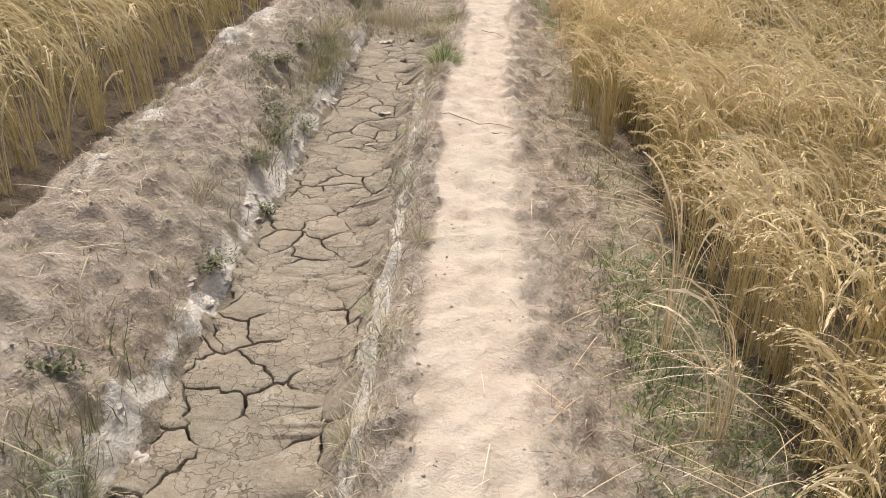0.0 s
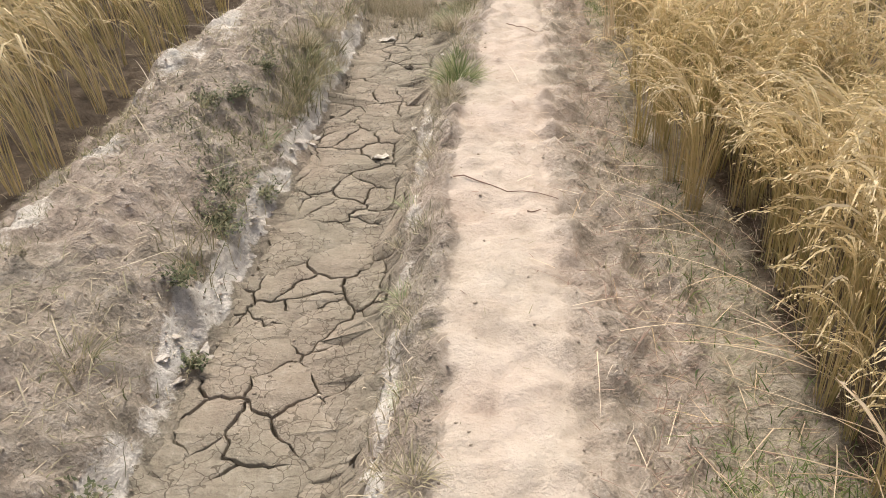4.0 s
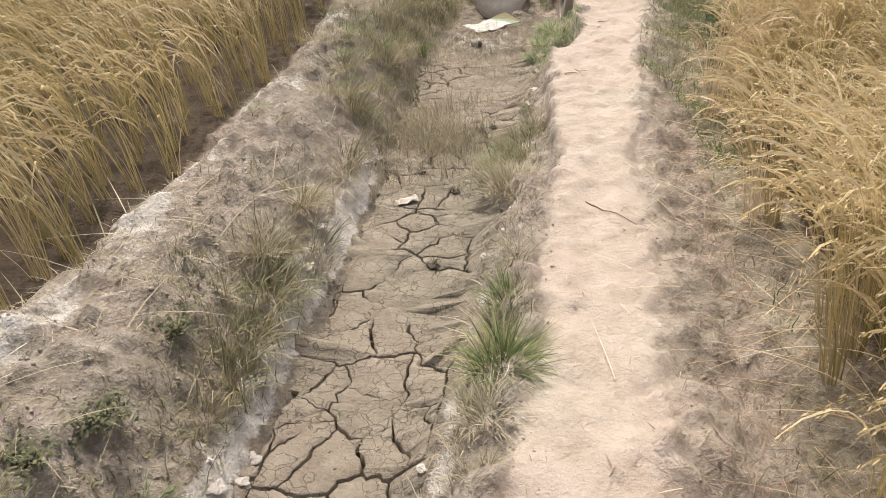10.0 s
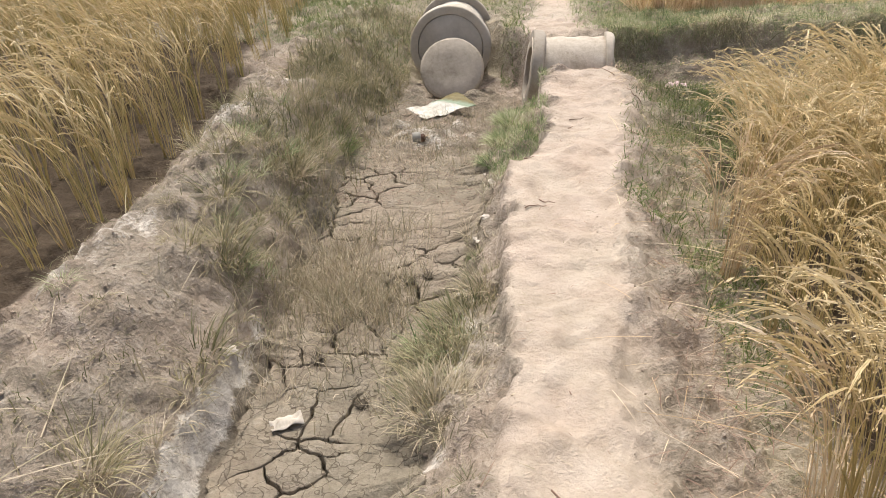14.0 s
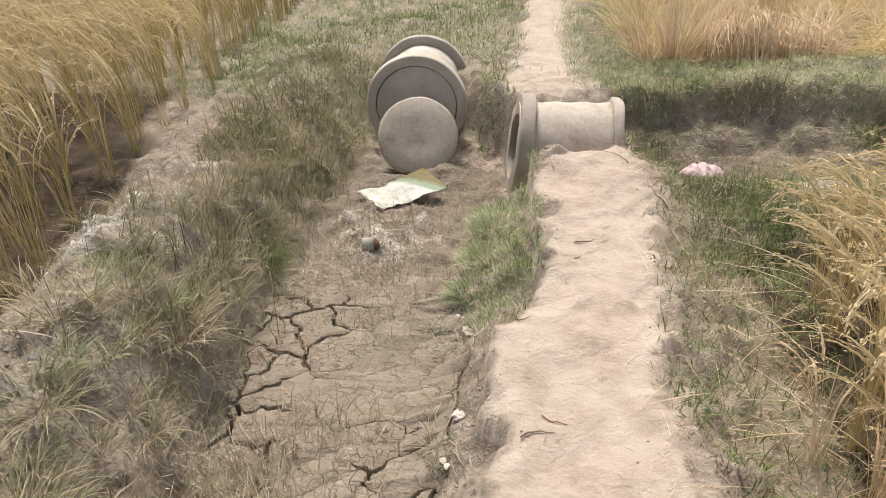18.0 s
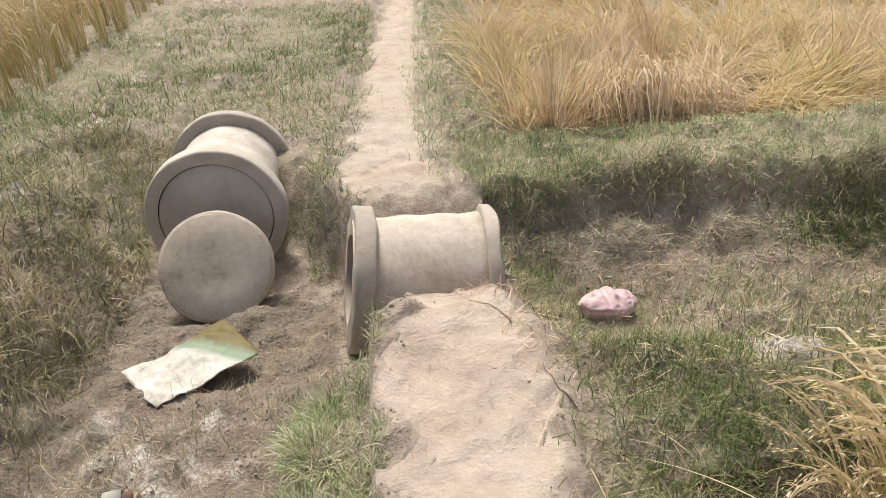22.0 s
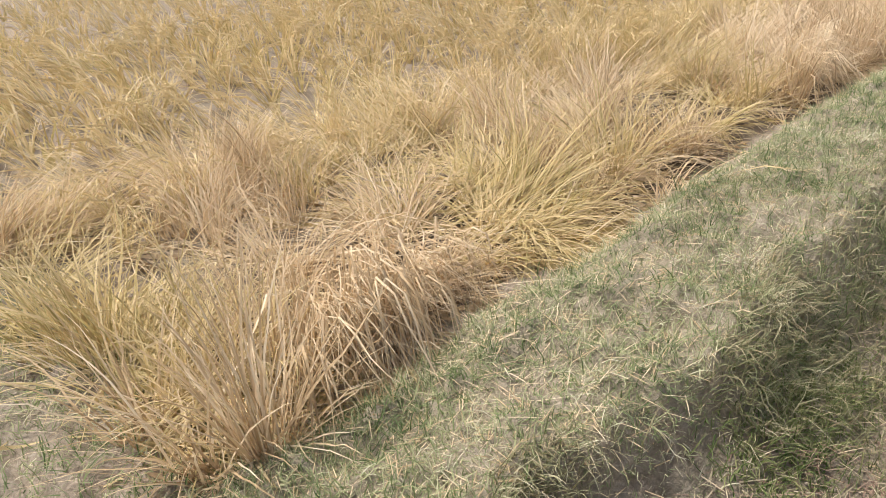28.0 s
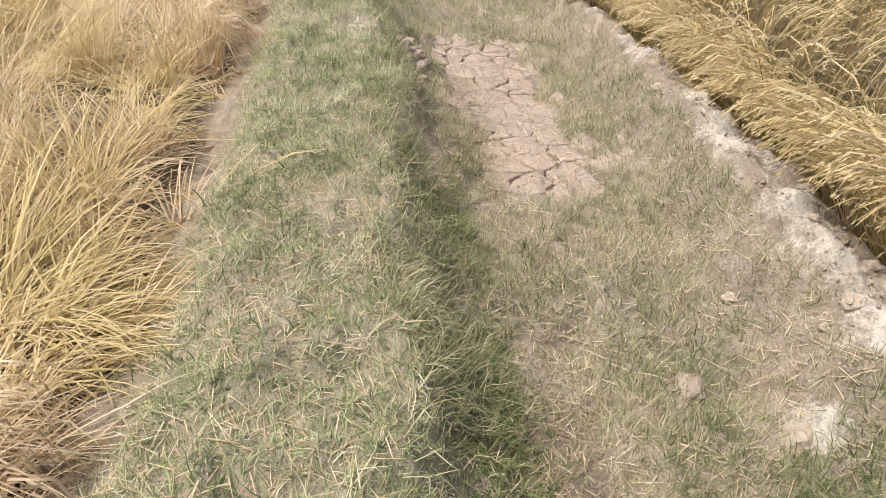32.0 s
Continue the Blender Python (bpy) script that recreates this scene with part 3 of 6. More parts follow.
def joined(pieces):
    """Several (points, triangles, material index) as one."""
    vs, fs, ms, at = [], [], [], 0
    for v, f, m in pieces:
        vs.append(v), fs.append(f + at), ms.append(np.full(len(f), m))
        at += len(v)
    return np.concatenate(vs), np.concatenate(fs), np.concatenate(ms)


def rice_hill_arrays(centres, stalks, leaves, heads, grain_count, segs, lean_az, lean, grain=0.018, tall=0.76, thick=1.0, flat=0.0):
    """Rice hills at the centres: stalks with drooping heads and long leaves. lean_az: one way for each hill."""
    k = len(centres)

    def rooted(per):
        c = np.repeat(centres, per, 0)
        n = len(c)
        r, a = 0.036 * np.sqrt(rng.rand(n)), rng.uniform(0, 2 * np.pi, n)
        c = c + np.c_[r * np.cos(a), r * np.sin(a), np.zeros(n)]
        az = a + rng.normal(0, 0.5, n)
        la, ll = np.repeat(lean_az, per), np.repeat(lean, per)
        # stalks hang together in strands
        strand = rng.randint(0, 5, n) + 5 * np.repeat(np.arange(k), per)
        la, ll = la + rng.normal(0, 0.45, 5 * k)[strand], ll * rng.uniform(0.6, 1.4, 5 * k)[strand]
        vx, vy = 0.28 * np.cos(az) + (0.2 + ll * 2.2) * np.cos(la), 0.28 * np.sin(az) + (0.2 + ll * 2.2) * np.sin(la)
        return c, np.arctan2(vy, vx), np.clip(np.hypot(vx, vy), 0.2, 1.6), np.repeat(rng.uniform(0.88, 1.1, k), per), n

    c, az, mag, tallness, n = rooted(stalks)
    length = tall * tallness * (0.55 + 0.57 * rng.rand(n) ** 0.6)
    b0 = 0.02 + 0.14 * mag * rng.uniform(0.5, 1.4, n)
    b0 = b0 + flat * rng.uniform(0.6, 1.2, n)
    b1 = np.minimum(b0 + rng.uniform(1.6, 2.8, n) * np.clip(0.65 + 0.35 * mag, 0, 1.1), 2.75 - 0.9 * min(1, flat * 2))
    v1, f1, mid = ribbons(c, az, length, b0, b1, np.full(n, 0.0036 * thick), segs, power=3.1)
    pieces = [(v1, f1, 1)]
    c, az, mag, tallness, n = rooted(leaves)
    b0 = 0.06 + 0.2 * mag * rng.uniform(0.4, 1.5, n) + flat * rng.uniform(0.6, 1.3, n)
    v2, f2, _ = ribbons(c, az + rng.normal(0, 0.5, n), tall * 0.8 * tallness * rng.uniform(0.35, 1.05, n), b0, np.minimum(b0 + rng.uniform(0.3, 1.5, n), 2.6 - 0.8 * min(1, flat * 2)), rng.uniform(0.0035, 0.0065, n) * min(thick, 1.25), max(3, segs - 2), power=1.8)
    pieces.append((v2, f2, 1))
    pick = rng.permutation(len(mid))[: k * heads]
    v3, f3 = grains(mid[pick], grain_count, grain, 0.66, 0.0055)
    pieces.append((v3, f3, 0))
    v4, f4 = head_ribbons(mid[pick], 0.66, 0.0075 * thick**0.5)
    pieces.append((v4, f4, 0))
    return joined(pieces)


def hills_in(x0, x1, y0, y1, spacing, keep=lambda x, y: np.ones_like(x, bool)):
    gx, gy = np.meshgrid(np.arange(x0, x1, spacing), np.arange(y0, y1, spacing))
    x, y = gx.ravel() + rng.uniform(-0.4, 0.4, gx.size) * spacing, gy.ravel() + rng.uniform(-0.4, 0.4, gx.size) * spacing
    k = keep(x, y)
    return x[k], y[k]


def rice_edge(y):
    return np.interp(y, [0, 2.4, 3.4, 4.2, 4.8, 5.5, 6.1, 6.5, 7.5, 8.5, 9.3], [0.96, 0.93, 1.0, 0.82, 0.74, 0.78, 0.9, 0.84, 0.9, 1.05, 1.15])


def lean_of(x, y):
    """Which way the rice leans, and how far: drifting over the field, and out over its edge."""
    az = np.pi * 1.12 + 1.9 * fractal(x, y, 0.9, 2, 21)
    beaten = 0.35 + 0.65 * smoothstep(3.7, 4.6, y) * smoothstep(7.0, 6.2, y)
    return az, 0.05 + 0.22 * (beaten - 0.35) + 0.5 * beaten * np.clip(lattice(x, y, 1.3, 33) + 0.4, 0, 1)


def rice_near():
    """The hills along the footpath, each a thing of its own."""
    kinds = []
    for _ in range(10):
        v, f, m = rice_hill_arrays(np.zeros((1, 3)), 22, 9, 15, 34, 12, np.array([0.0]), np.array([0.02 + 0.055 * _]), 0.015, 0.8)
        for index, mat in ((1, M_RICE_LEAF), (0, M_RICE)):
            used, own = np.unique(f[m == index], return_inverse=True)
            ob = mesh_object("seed_head" if index == 0 else "rice_plant", v[used], own.reshape(-1, 3), [mat])
            kinds.append(ob.data)
            bpy.data.objects.remove(ob)
    x, y = hills_in(0.7, 2.6, 1.0, 9.5, 0.165, lambda x, y: (x > rice_edge(y)) & (x < rice_edge(y) + 1.15) & (y < 9.25) & ((lattice(x, y, 2.2, 90) < 0.34) | (x < rice_edge(y) + 0.35)))
    z = land(x, y)
    az, lean = lean_of(x, y)
    lean = np.minimum(lean, 0.56)
    order = np.argsort(x - rice_edge(y))[:300]
    for k in order:
        which = int(np.clip(lean[k] * 11 + rng.normal(0, 1.2) - 1, 0, 9))
        ob = new("rice_plant", kinds[2 * which])
        new("seed_head", kinds[2 * which + 1]).parent = ob
        s = rng.uniform(0.82, 1.1) * (0.98 + 0.4 * float(lattice(x[k], y[k], 1.3, 37)))
        ob.matrix_world = Matrix.Translation((x[k], y[k], z[k] - 0.01)) @ Matrix.Rotation(az[k] + rng.normal(0, 0.35), 4, "Z") @ Matrix.Scale(s, 4)
        tagged(ob, "ripe golden rice plant with drooping heads", "rice plant", "rice along the footpath")
    rest = np.ones(len(x), bool)
    rest[order] = False
    return x[rest], y[rest]


def rice_field(name, label, x, y, stalks=11, leaves=6, heads=9, count=7, segs=6, grain=0.03, tall=0.74, lean_more=0.0, thick=1.6, mats=None, flat=0.0, stray=0.0, way=None):
    z = land(x, y)
    az, lean = lean_of(x, y)
    az = (az if way is None else np.full(len(x), way)) + rng.normal(0, 1, len(x)) * stray
    v, f, m = rice_hill_arrays(np.c_[x, y, z], stalks, leaves, heads, count, segs, az, lean + lean_more, grain, tall, thick, flat)
    ob = mesh_object(name, v, f, mats or [M_RICE, M_RICE_LEAF], m)
    return tagged(ob, label, "rice", kind="stuff")


left_x, left_y = rice_near()


def pale_bundle(x, y, az, stalks, tall):
    """A dry rice plant that stands apart at the field's edge."""
    v, f, m = rice_hill_arrays(np.zeros((1, 3)), stalks, 5, stalks - 6, 30, 12, np.array([az]), np.array([0.06]), 0.015, tall, 1.2)
    ob = base("dry_rice_plant", (x, y, float(land(x, y)) - 0.01))
    for name, index in (("stem", 1), ("seed_head", 0)):
        used, own = np.unique(f[m == index], return_inverse=True)
        tagged(mesh_object(name, v[used], own.reshape(-1, 3), [M_STRAW]), kind="stuff").parent = ob
    tagged(ob, "bleached rice plant standing apart at the field edge", "rice plant", "dry rice plants")


for x_, y_, a_, n_, t_ in ((0.84, 7.75, 0.3, 34, 0.74), (0.9, 7.85, -0.3, 24, 0.66), (0.88, 8.15, 1.0, 16, 0.5), (0.8, 6.55, 3.3, 22, 0.6), (0.76, 2.2, 3.4, 14, 0.7), (0.82, 1.75, 3.0, 14, 0.7)):
    pale_bundle(x_, y_, a_, n_, t_)
fx, fy = hills_in(1.5, 11.0, 0.5, 9.6, 0.225, lambda x, y: (y < np.interp(x, [0.5, 1.6, 2.4, 5, 9], [9.0, 9.1, 9.1, 8.93, 8.66])) & (lattice(x, y, 2.2, 90) < 0.3) & (x > rice_edge(y) + 1.15) & (y < np.interp(x, [0.5, 1.6, 2.4, 5, 9], [9.3, 9.5, 9.5, 9.33, 9.06])) & (x < np.where(y > 7.6, 11.0, 1.7 + 0.72 * (y + 1.0))))
rice_field("rice_field", "ripe golden rice with heavy drooping heads", np.r_[fx, left_x], np.r_[fy, left_y])
ridge_line = lambda x: np.interp(x, [0.5, 1.6, 2.4, 5, 9], [9.3, 9.5, 9.5, 9.33, 9.06])
fx, fy = hills_in(1.5, 9.5, 8.4, 9.6, 0.14, lambda x, y: (y < ridge_line(x) - 0.04 - 0.22 * smoothstep(2.8, 2.2, x)) & (y > ridge_line(x) - 0.45))
rice_field("rice_field", "ripe rice leaning over the channel bund", fx, fy, 17, 9, 16, 12, 7, 0.024, 0.8, 0.45, 1.4, None, 0.1, 0.5, np.pi / 2)
fx, fy = hills_in(-5.0, -1.75, 1.5, 14.0, 0.215, lambda x, y: (x < -1.85 - 0.05 * np.maximum(y - 8, 0) + 0.1 * lattice(x * 0, y, 2.0, 3)) & (x > -1.0 - 0.5 * y))
rice_field("rice_field", "ripe golden rice behind the ditch bund", fx, fy, thick=1.4)
fx, fy = hills_in(-5.0, -2.0, 14.0, 19.0, 0.25, lambda x, y: x < -2.15)
rice_field("rice_field", "ripe golden rice beyond the channel", fx, fy, 12, 6, 8, 9, 4, 0.04, thick=2.0)


fx, fy = hills_in(1.7, 12.0, -3.0, 9.0, 0.31, lambda x, y: (y < 8.6) & (x > np.where(y > 7.6, 11.0, 1.7 + 0.72 * (y + 1.0)) - 0.2) & (x > rice_edge(np.maximum(y, 0)) + 0.2))
gx_, gy_ = hills_in(0.95, 2.0, -3.0, 1.0, 0.25)
hx_, hy_ = hills_in(-9.0, -1.95, -3.0, 17.0, 0.33, lambda x, y: ((x < -4.9) | (x < -0.9 - 0.5 * y) | (y < 1.5)) & (x < -1.95))
rice_field("rice_field", "far ripe golden rice", np.r_[fx, gx_, hx_], np.r_[fy, gy_, hy_], 5, 2, 4, 2, 3, 0.08, 0.7, 0.1, 6.0)


def lodged(x, y):
    """Where the far rice lies flat."""
    return lattice(x, y, 0.7, 51) > -0.12


fx, fy = hills_in(0.95, 17.0, 11.95, 27.0, 0.19, lambda x, y: (y < 40 - 1.6 * x) & (y > 12.02 + 0.1 * lattice(x, y * 0, 1.5, 8)) & (x > 1.0 + 0.06 * (y - 12) + 0.2 * lattice(x * 0, y, 1.0, 5)) & (rng.rand(x.size) < np.where((y > 20) | (x > 12), 0.25, np.where((y > 15) | (x > 9), 0.55, 1))))
flat = lodged(fx, fy)
near = (fy < 13.8) & (fx > 1.0) & (fx < 10)
gap = lattice(fx, fy, 2.6, 57) > 0.28
close = (fy < 15.0) & (fx < 9.0)
a_, b_ = ~flat & ~near & close, flat & ~gap & ~near & close
rice_field("standing_rice", "half-standing ripe rice on the far field", fx[a_], fy[a_], 14, 7, 6, 8, 5, 0.03, 0.6, 0.15, 1.7, [M_RICE, M_LODGED], 0.25, 0.5)
rice_field("lodged_rice", "bleached rice straw beaten flat on the field", fx[b_], fy[b_], 14, 7, 3, 6, 4, 0.03, 0.55, 0.3, 1.9, [M_RICE, M_LODGED], 0.8, 0.9)
a_ = ~near & ~close
rice_field("lodged_rice", "far rice straw beaten down on the field", fx[a_], fy[a_], 8, 3, 3, 4, 3, 0.05, 0.6, 0.2, 4.2, [M_RICE, M_LODGED], 0.5, 0.8)
few = near & ~gap & (rng.rand(len(fx)) < 0.45)
rice_field("flat_straw", "straws lying flat on the shade-darkened field soil", fx[few], fy[few], 16, 8, 2, 6, 4, 0.03, 0.5, 0.3, 1.8, [M_RICE, M_STRAW], 1.2, 1.6)

# ---- grass ----


def off_lumps(x, y):
    """No grass on the bare earth lumps by the channel, thin grass on worn patches of the bank."""
    worn_ = sum(np.exp(-(((x - a) / c) ** 2 + ((y - b) / d) ** 2)) for a, b, c, d in ((1.0, 11.42, 0.2, 0.07), (1.83, 11.57, 0.2, 0.08), (3.3, 11.45, 0.25, 0.1), (2.6, 11.6, 0.2, 0.08)))
    return (1 - 0.75 * np.minimum(1, worn_)) * off_mounds(x, y)


def off_mounds(x, y):
    return 1 - 0.9 * np.minimum(1, sum(np.exp(-(((x - a) / 0.2) ** 2 + ((y - b) / 0.11) ** 2)) for a, b in ((1.5, 9.86), (1.87, 9.72), (2.34, 9.98), (5.75, 11.35), (5.75, 11.22), (5.9, 10.96))))


def scatter(area, count, keep):
    x0, x1, y0, y1 = area
    x, y = rng.uniform(x0, x1, count), rng.uniform(y0, y1, count)
    k = keep(x, y) > rng.rand(count)
    return x[k], y[k]


def sward(name, label, mat, x, y, short, tall, width, segs=3, flat=0.5, droop=1.0, category="grass", way=None):
    """Grass blades at the given places, as one sheet that nobody could count."""
    k = len(x)
    root = np.c_[x, y, land(x, y) - 0.004]
    b0 = rng.uniform(0.05, flat * 1.6, k)
    az = rng.uniform(0, 2 * np.pi, k) if way is None else way + rng.normal(0, 0.9, k)
    v, f, _ = ribbons(root, az, rng.uniform(short, tall, k), b0, b0 + rng.uniform(0, droop * 1.6, k), rng.uniform(0.6, 1.3, k) * width, segs, 1.2, 1.0, 0.35 if segs > 1 else 0.0)
    return tagged(mesh_object(name, v, f, [mat]), label, category, kind="stuff")


def patchy(x, y, scale, cut, soft, shift):
    return smoothstep(cut - soft, cut + soft, fractal(x, y, scale, 3, shift))


x, y = scatter((0.6, 11.5, 11.02, 12.1), 90000, lambda x, y: off_lumps(x, y) * (1 - 0.85 * smoothstep(0.0, -0.1, y - bank_lip(x)) * smoothstep(2.6, 2.2, x)) * smoothstep(12.06, 11.8, y + 0.2 * lattice(x, y, 1.6, 79)) * np.clip(1.15 - 0.08 * x, 0.3, 1) * (0.55 + 0.45 * patchy(x, y, 2.2, 0.0, 0.25, 3)))
sward("bank_grass", "short matted green and dry grass on the bank", M_TURF, x, y, 0.035, 0.12, 0.0036, 4, 1.15, 1.3)
x, y = scatter((0.6, 11.5, 11.0, 12.1), 220000, lambda x, y: off_lumps(x, y) * (1 - 0.85 * smoothstep(0.0, -0.1, y - bank_lip(x)) * smoothstep(2.6, 2.2, x)) * smoothstep(12.08, 11.82, y + 0.2 * lattice(x, y, 1.6, 79)) * np.clip(1.2 - 0.13 * x, 0.15, 1) * (0.5 + 0.5 * patchy(x, y, 2.6, 0.0, 0.25, 4)))
sward("bank_thatch", "fine thatch of short grass on the bank", M_TURF, x, y, 0.015, 0.055, 0.0042, 1, 1.2, 0.4)
x, y = scatter((0.65, 9.0, 10.85, 11.4), 62000, lambda x, y: 0.7 * np.clip(1.15 - 0.09 * x, 0.35, 1) * np.exp(-(((y - bank_lip(x) + 0.01 + 0.09 * smoothstep(2.0, 3.0, x)) / (0.07 + 0.09 * smoothstep(2.0, 3.0, x))) ** 2)) * (0.15 + 0.85 * patchy(x, y, 2.6, 0.0, 0.15, 77)))
sward("bank_face_grass", "grass hanging over the cut bank", M_WEED, x[::2], y[::2], 0.06, 0.18, 0.0036, 5, 0.9, 1.6, "grass", -np.pi / 2)
sward("bank_face_straw", "dry grass and roots hanging over the cut bank", M_MAT, x[1::2], y[1::2], 0.06, 0.2, 0.0034, 5, 1.0, 1.7, "grass", -np.pi / 2)
x, y = scatter((0.75, 11.5, 9.2, 10.92), 360000, lambda x, y: off_lumps(x, y) * np.clip(1.1 - 0.09 * x, 0.3, 1) * (1 - 0.9 * smoothstep(10.5 + 0.3 * lattice(x, y, 2.0, 74), 10.82, y) * smoothstep(3.0, 2.4, x)) * (1 - 0.8 * np.exp(-(((x - 2.85) / 0.16) ** 2 + ((y - 10.72) / 0.1) ** 2))) * (y > 9.95 - 0.065 * x) * (0.5 + 0.5 * patchy(x, y, 1.8, -0.05, 0.2, 9)) * (1 - 0.97 * plated(x + 0.5 * lattice(x, y, 3.0, 99), y + 0.35 * lattice(x, y, 3.5, 98))) * smoothstep(-0.42, -0.2, y - np.interp(x, [0.5, 0.9, 1.6, 2.4, 5, 9], [10.35, 10.1, 10.0, 9.92, 9.72, 9.45])))
sward("channel_grass", "flattened dry grass in the channel bed", M_MAT, x, y, 0.025, 0.1, 0.0045, 1, 1.25, 0.3)
x, y = scatter((1.9, 4.4, 10.7, 11.2), 26000, lambda x, y: smoothstep(1.9, 2.4, x) * smoothstep(4.4, 3.6, x) * np.exp(-(((y - 10.97) / 0.12) ** 2)) * (0.25 + 0.75 * patchy(x, y, 2.4, 0.0, 0.2, 78)))
sward("foot_grass", "lush green grass along the foot of the bank", M_GREEN, x, y, 0.03, 0.1, 0.0045, 3, 1.0, 1.2)
x, y = scatter((0.62, 1.5, 10.25, 11.1), 12000, lambda x, y: np.exp(-(((x - 0.85) / 0.25) ** 2 + ((y - 10.62) / 0.32) ** 2)) * (0.3 + 0.7 * patchy(x, y, 3.0, 0.0, 0.2, 107)))
sward("culvert_grass", "long green grass beside the culvert's mouth", M_GREEN, x, y, 0.03, 0.12, 0.004, 4, 0.9, 1.4)
x, y = scatter((0.4, 1.25, 0.8, 9.9), 70000, lambda x, y: smoothstep(0.26, 0.46, x - path_edges(y)[1] + 0.3 * smoothstep(7.4, 8.4, y)) * smoothstep(0.22, -0.05, x - rice_edge(y)) * (0.12 + 0.88 * np.maximum(smoothstep(3.1, 2.6, y), smoothstep(6.7, 7.4, y))) * (0.3 + 0.7 * patchy(x, y, 1.6, -0.05, 0.15, 12)))
sward("verge_grass", "green grass at the foot of the path's bank", M_GREEN, x, y, 0.03, 0.1, 0.004, 3, 1.0, 1.2)
x, y = scatter((0.25, 1.1, 0.8, 10.2), 19000, lambda x, y: (0.12 * smoothstep(0.02, 0.2, x - path_edges(y)[1]) + 0.88 * smoothstep(0.16, 0.34, x - path_edges(y)[1])) * smoothstep(0.25, -0.05, x - rice_edge(y)) * (0.2 + 0.8 * patchy(x, y, 1.6, 0.0, 0.2, 15)))
sward("dry_verge", "dry grey grass on the path's slope", M_DRY, x, y, 0.03, 0.11, 0.0036, 3, 1.0, 1.0)
x, y = scatter((-1.95, -1.0, 0.8, 10.6), 80000, lambda x, y: smoothstep(0.1, -0.12, x - np.interp(y, MUD_L_Y, MUD_L)) * (0.05 + 0.95 * patchy(x, y, 1.4, 0.04 + 0.2 * smoothstep(5.8, 6.2, y) * smoothstep(7.8, 7.2, y) - 0.16 * smoothstep(7.2, 8.2, y), 0.12, 18)) * (1 - 0.7 * smoothstep(5.8, 6.2, y) * smoothstep(7.8, 7.3, y)) * np.where(x > -1.38, 1, 0.14 + 0.86 * np.maximum(np.exp(-(((y - 4.45) / 0.45) ** 2)), 0.5 * smoothstep(8.0, 8.7, y) * smoothstep(-1.72, -1.5, x))))
sward("bund_grass", "dry grey-green grass on the ditch bund", M_WEED, x, y, 0.02, 0.065, 0.0036, 3, 1.1, 1.2)
x, y = scatter((-1.75, -1.0, 3.6, 5.6), 14000, lambda x, y: np.exp(-(((x + 1.28) / 0.26) ** 2 + ((y - 4.6) / 0.5) ** 2)) * (0.15 + 0.85 * patchy(x, y, 2.4, -0.02, 0.15, 106)))
sward("creeping_grass", "low creeping olive grass on the ditch bund", M_CREEP, x, y, 0.015, 0.06, 0.0048, 3, 1.2, 1.2)
x, y = scatter((-1.6, -0.9, 0.8, 10.6), 15000, lambda x, y: np.exp(-(((x - np.interp(y, MUD_L_Y, MUD_L) + 0.12 + 0.06 * smoothstep(7, 8, y)) / (0.09 + 0.09 * smoothstep(6.5, 8, y))) ** 2)) * (1 - 0.6 * smoothstep(6.0, 6.4, y) * smoothstep(8.4, 7.8, y)) * (0.06 + 0.94 * patchy(x, y, 1.3, 0.10 - 0.08 * smoothstep(7.2, 8.4, y), 0.12, 24)))
sward("ditch_weeds", "thin upright weeds along the ditch edge", M_WEED, x, y, 0.08, 0.24, 0.0042, 4, 0.25, 0.8, "weeds")
x, y = scatter((-0.4, 0.15, 8.7, 10.35), 22000, lambda x, y: smoothstep(8.75, 9.1, y) * smoothstep(10.4, 10.1, y) * smoothstep(-0.02, -0.06, x - path_edges(y)[0]) * smoothstep(-0.34, -0.2, x - path_edges(y)[0]) * (0.4 + 0.6 * patchy(x, y, 2.4, 0, 0.2, 28)))
sward("bank_grass", "low green grass on the bank beside the ditch end", M_TURF, x, y, 0.02, 0.075, 0.0036, 3, 0.6, 1.0)
x, y = scatter((-0.45, 0.1, 0.8, 9.9), 24000, lambda x, y: np.exp(-(((x - path_edges(y)[0] + 0.13) / 0.07) ** 2)) * (0.2 + 0.8 * patchy(x, y, 1.4, 0.02, 0.15, 27)))
sward("ditch_side_grass", "dry grass on the ditch side of the path", M_DRY, x, y, 0.03, 0.10, 0.0038, 3, 0.8, 1.0)
x, y = scatter((-2.4, 0.2, 11.1, 16.5), 70000, lambda x, y: np.clip(1.25 - (y - 11) * 0.14, 0.3, 1) * smoothstep(0.08, -0.06, x - path_edges(y)[0]) * (0.45 + 0.55 * patchy(x, y, 1.5, 0.0, 0.2, 30)) * (1 - ((x > -1.0) & (x < -0.2) & (y < 12.05))))
green_ = patchy(x, y, 1.3, -0.05, 0.25, 101) > rng.rand(len(x))
sward("far_grass", "matted pale grass beside the far path", M_TURF, x[~green_], y[~green_], 0.03, 0.09, 0.004, 2, 0.9, 1.2)
sward("far_green_grass", "matted green grass beside the far path", M_GREEN, x[green_], y[green_], 0.04, 0.12, 0.0045, 3, 0.9, 1.3)
x, y = scatter((-0.2, 0.75, 11.15, 17.0), 5000, lambda x, y: np.exp(-(((x - path_edges(y)[0]) / 0.07) ** 2)) + np.exp(-(((x - path_edges(y)[1]) / 0.09) ** 2)))
sward("path_edge_grass", "low dry grass creeping onto the far path", M_TURF, x, y, 0.02, 0.07, 0.0036, 3, 1.0, 1.0)
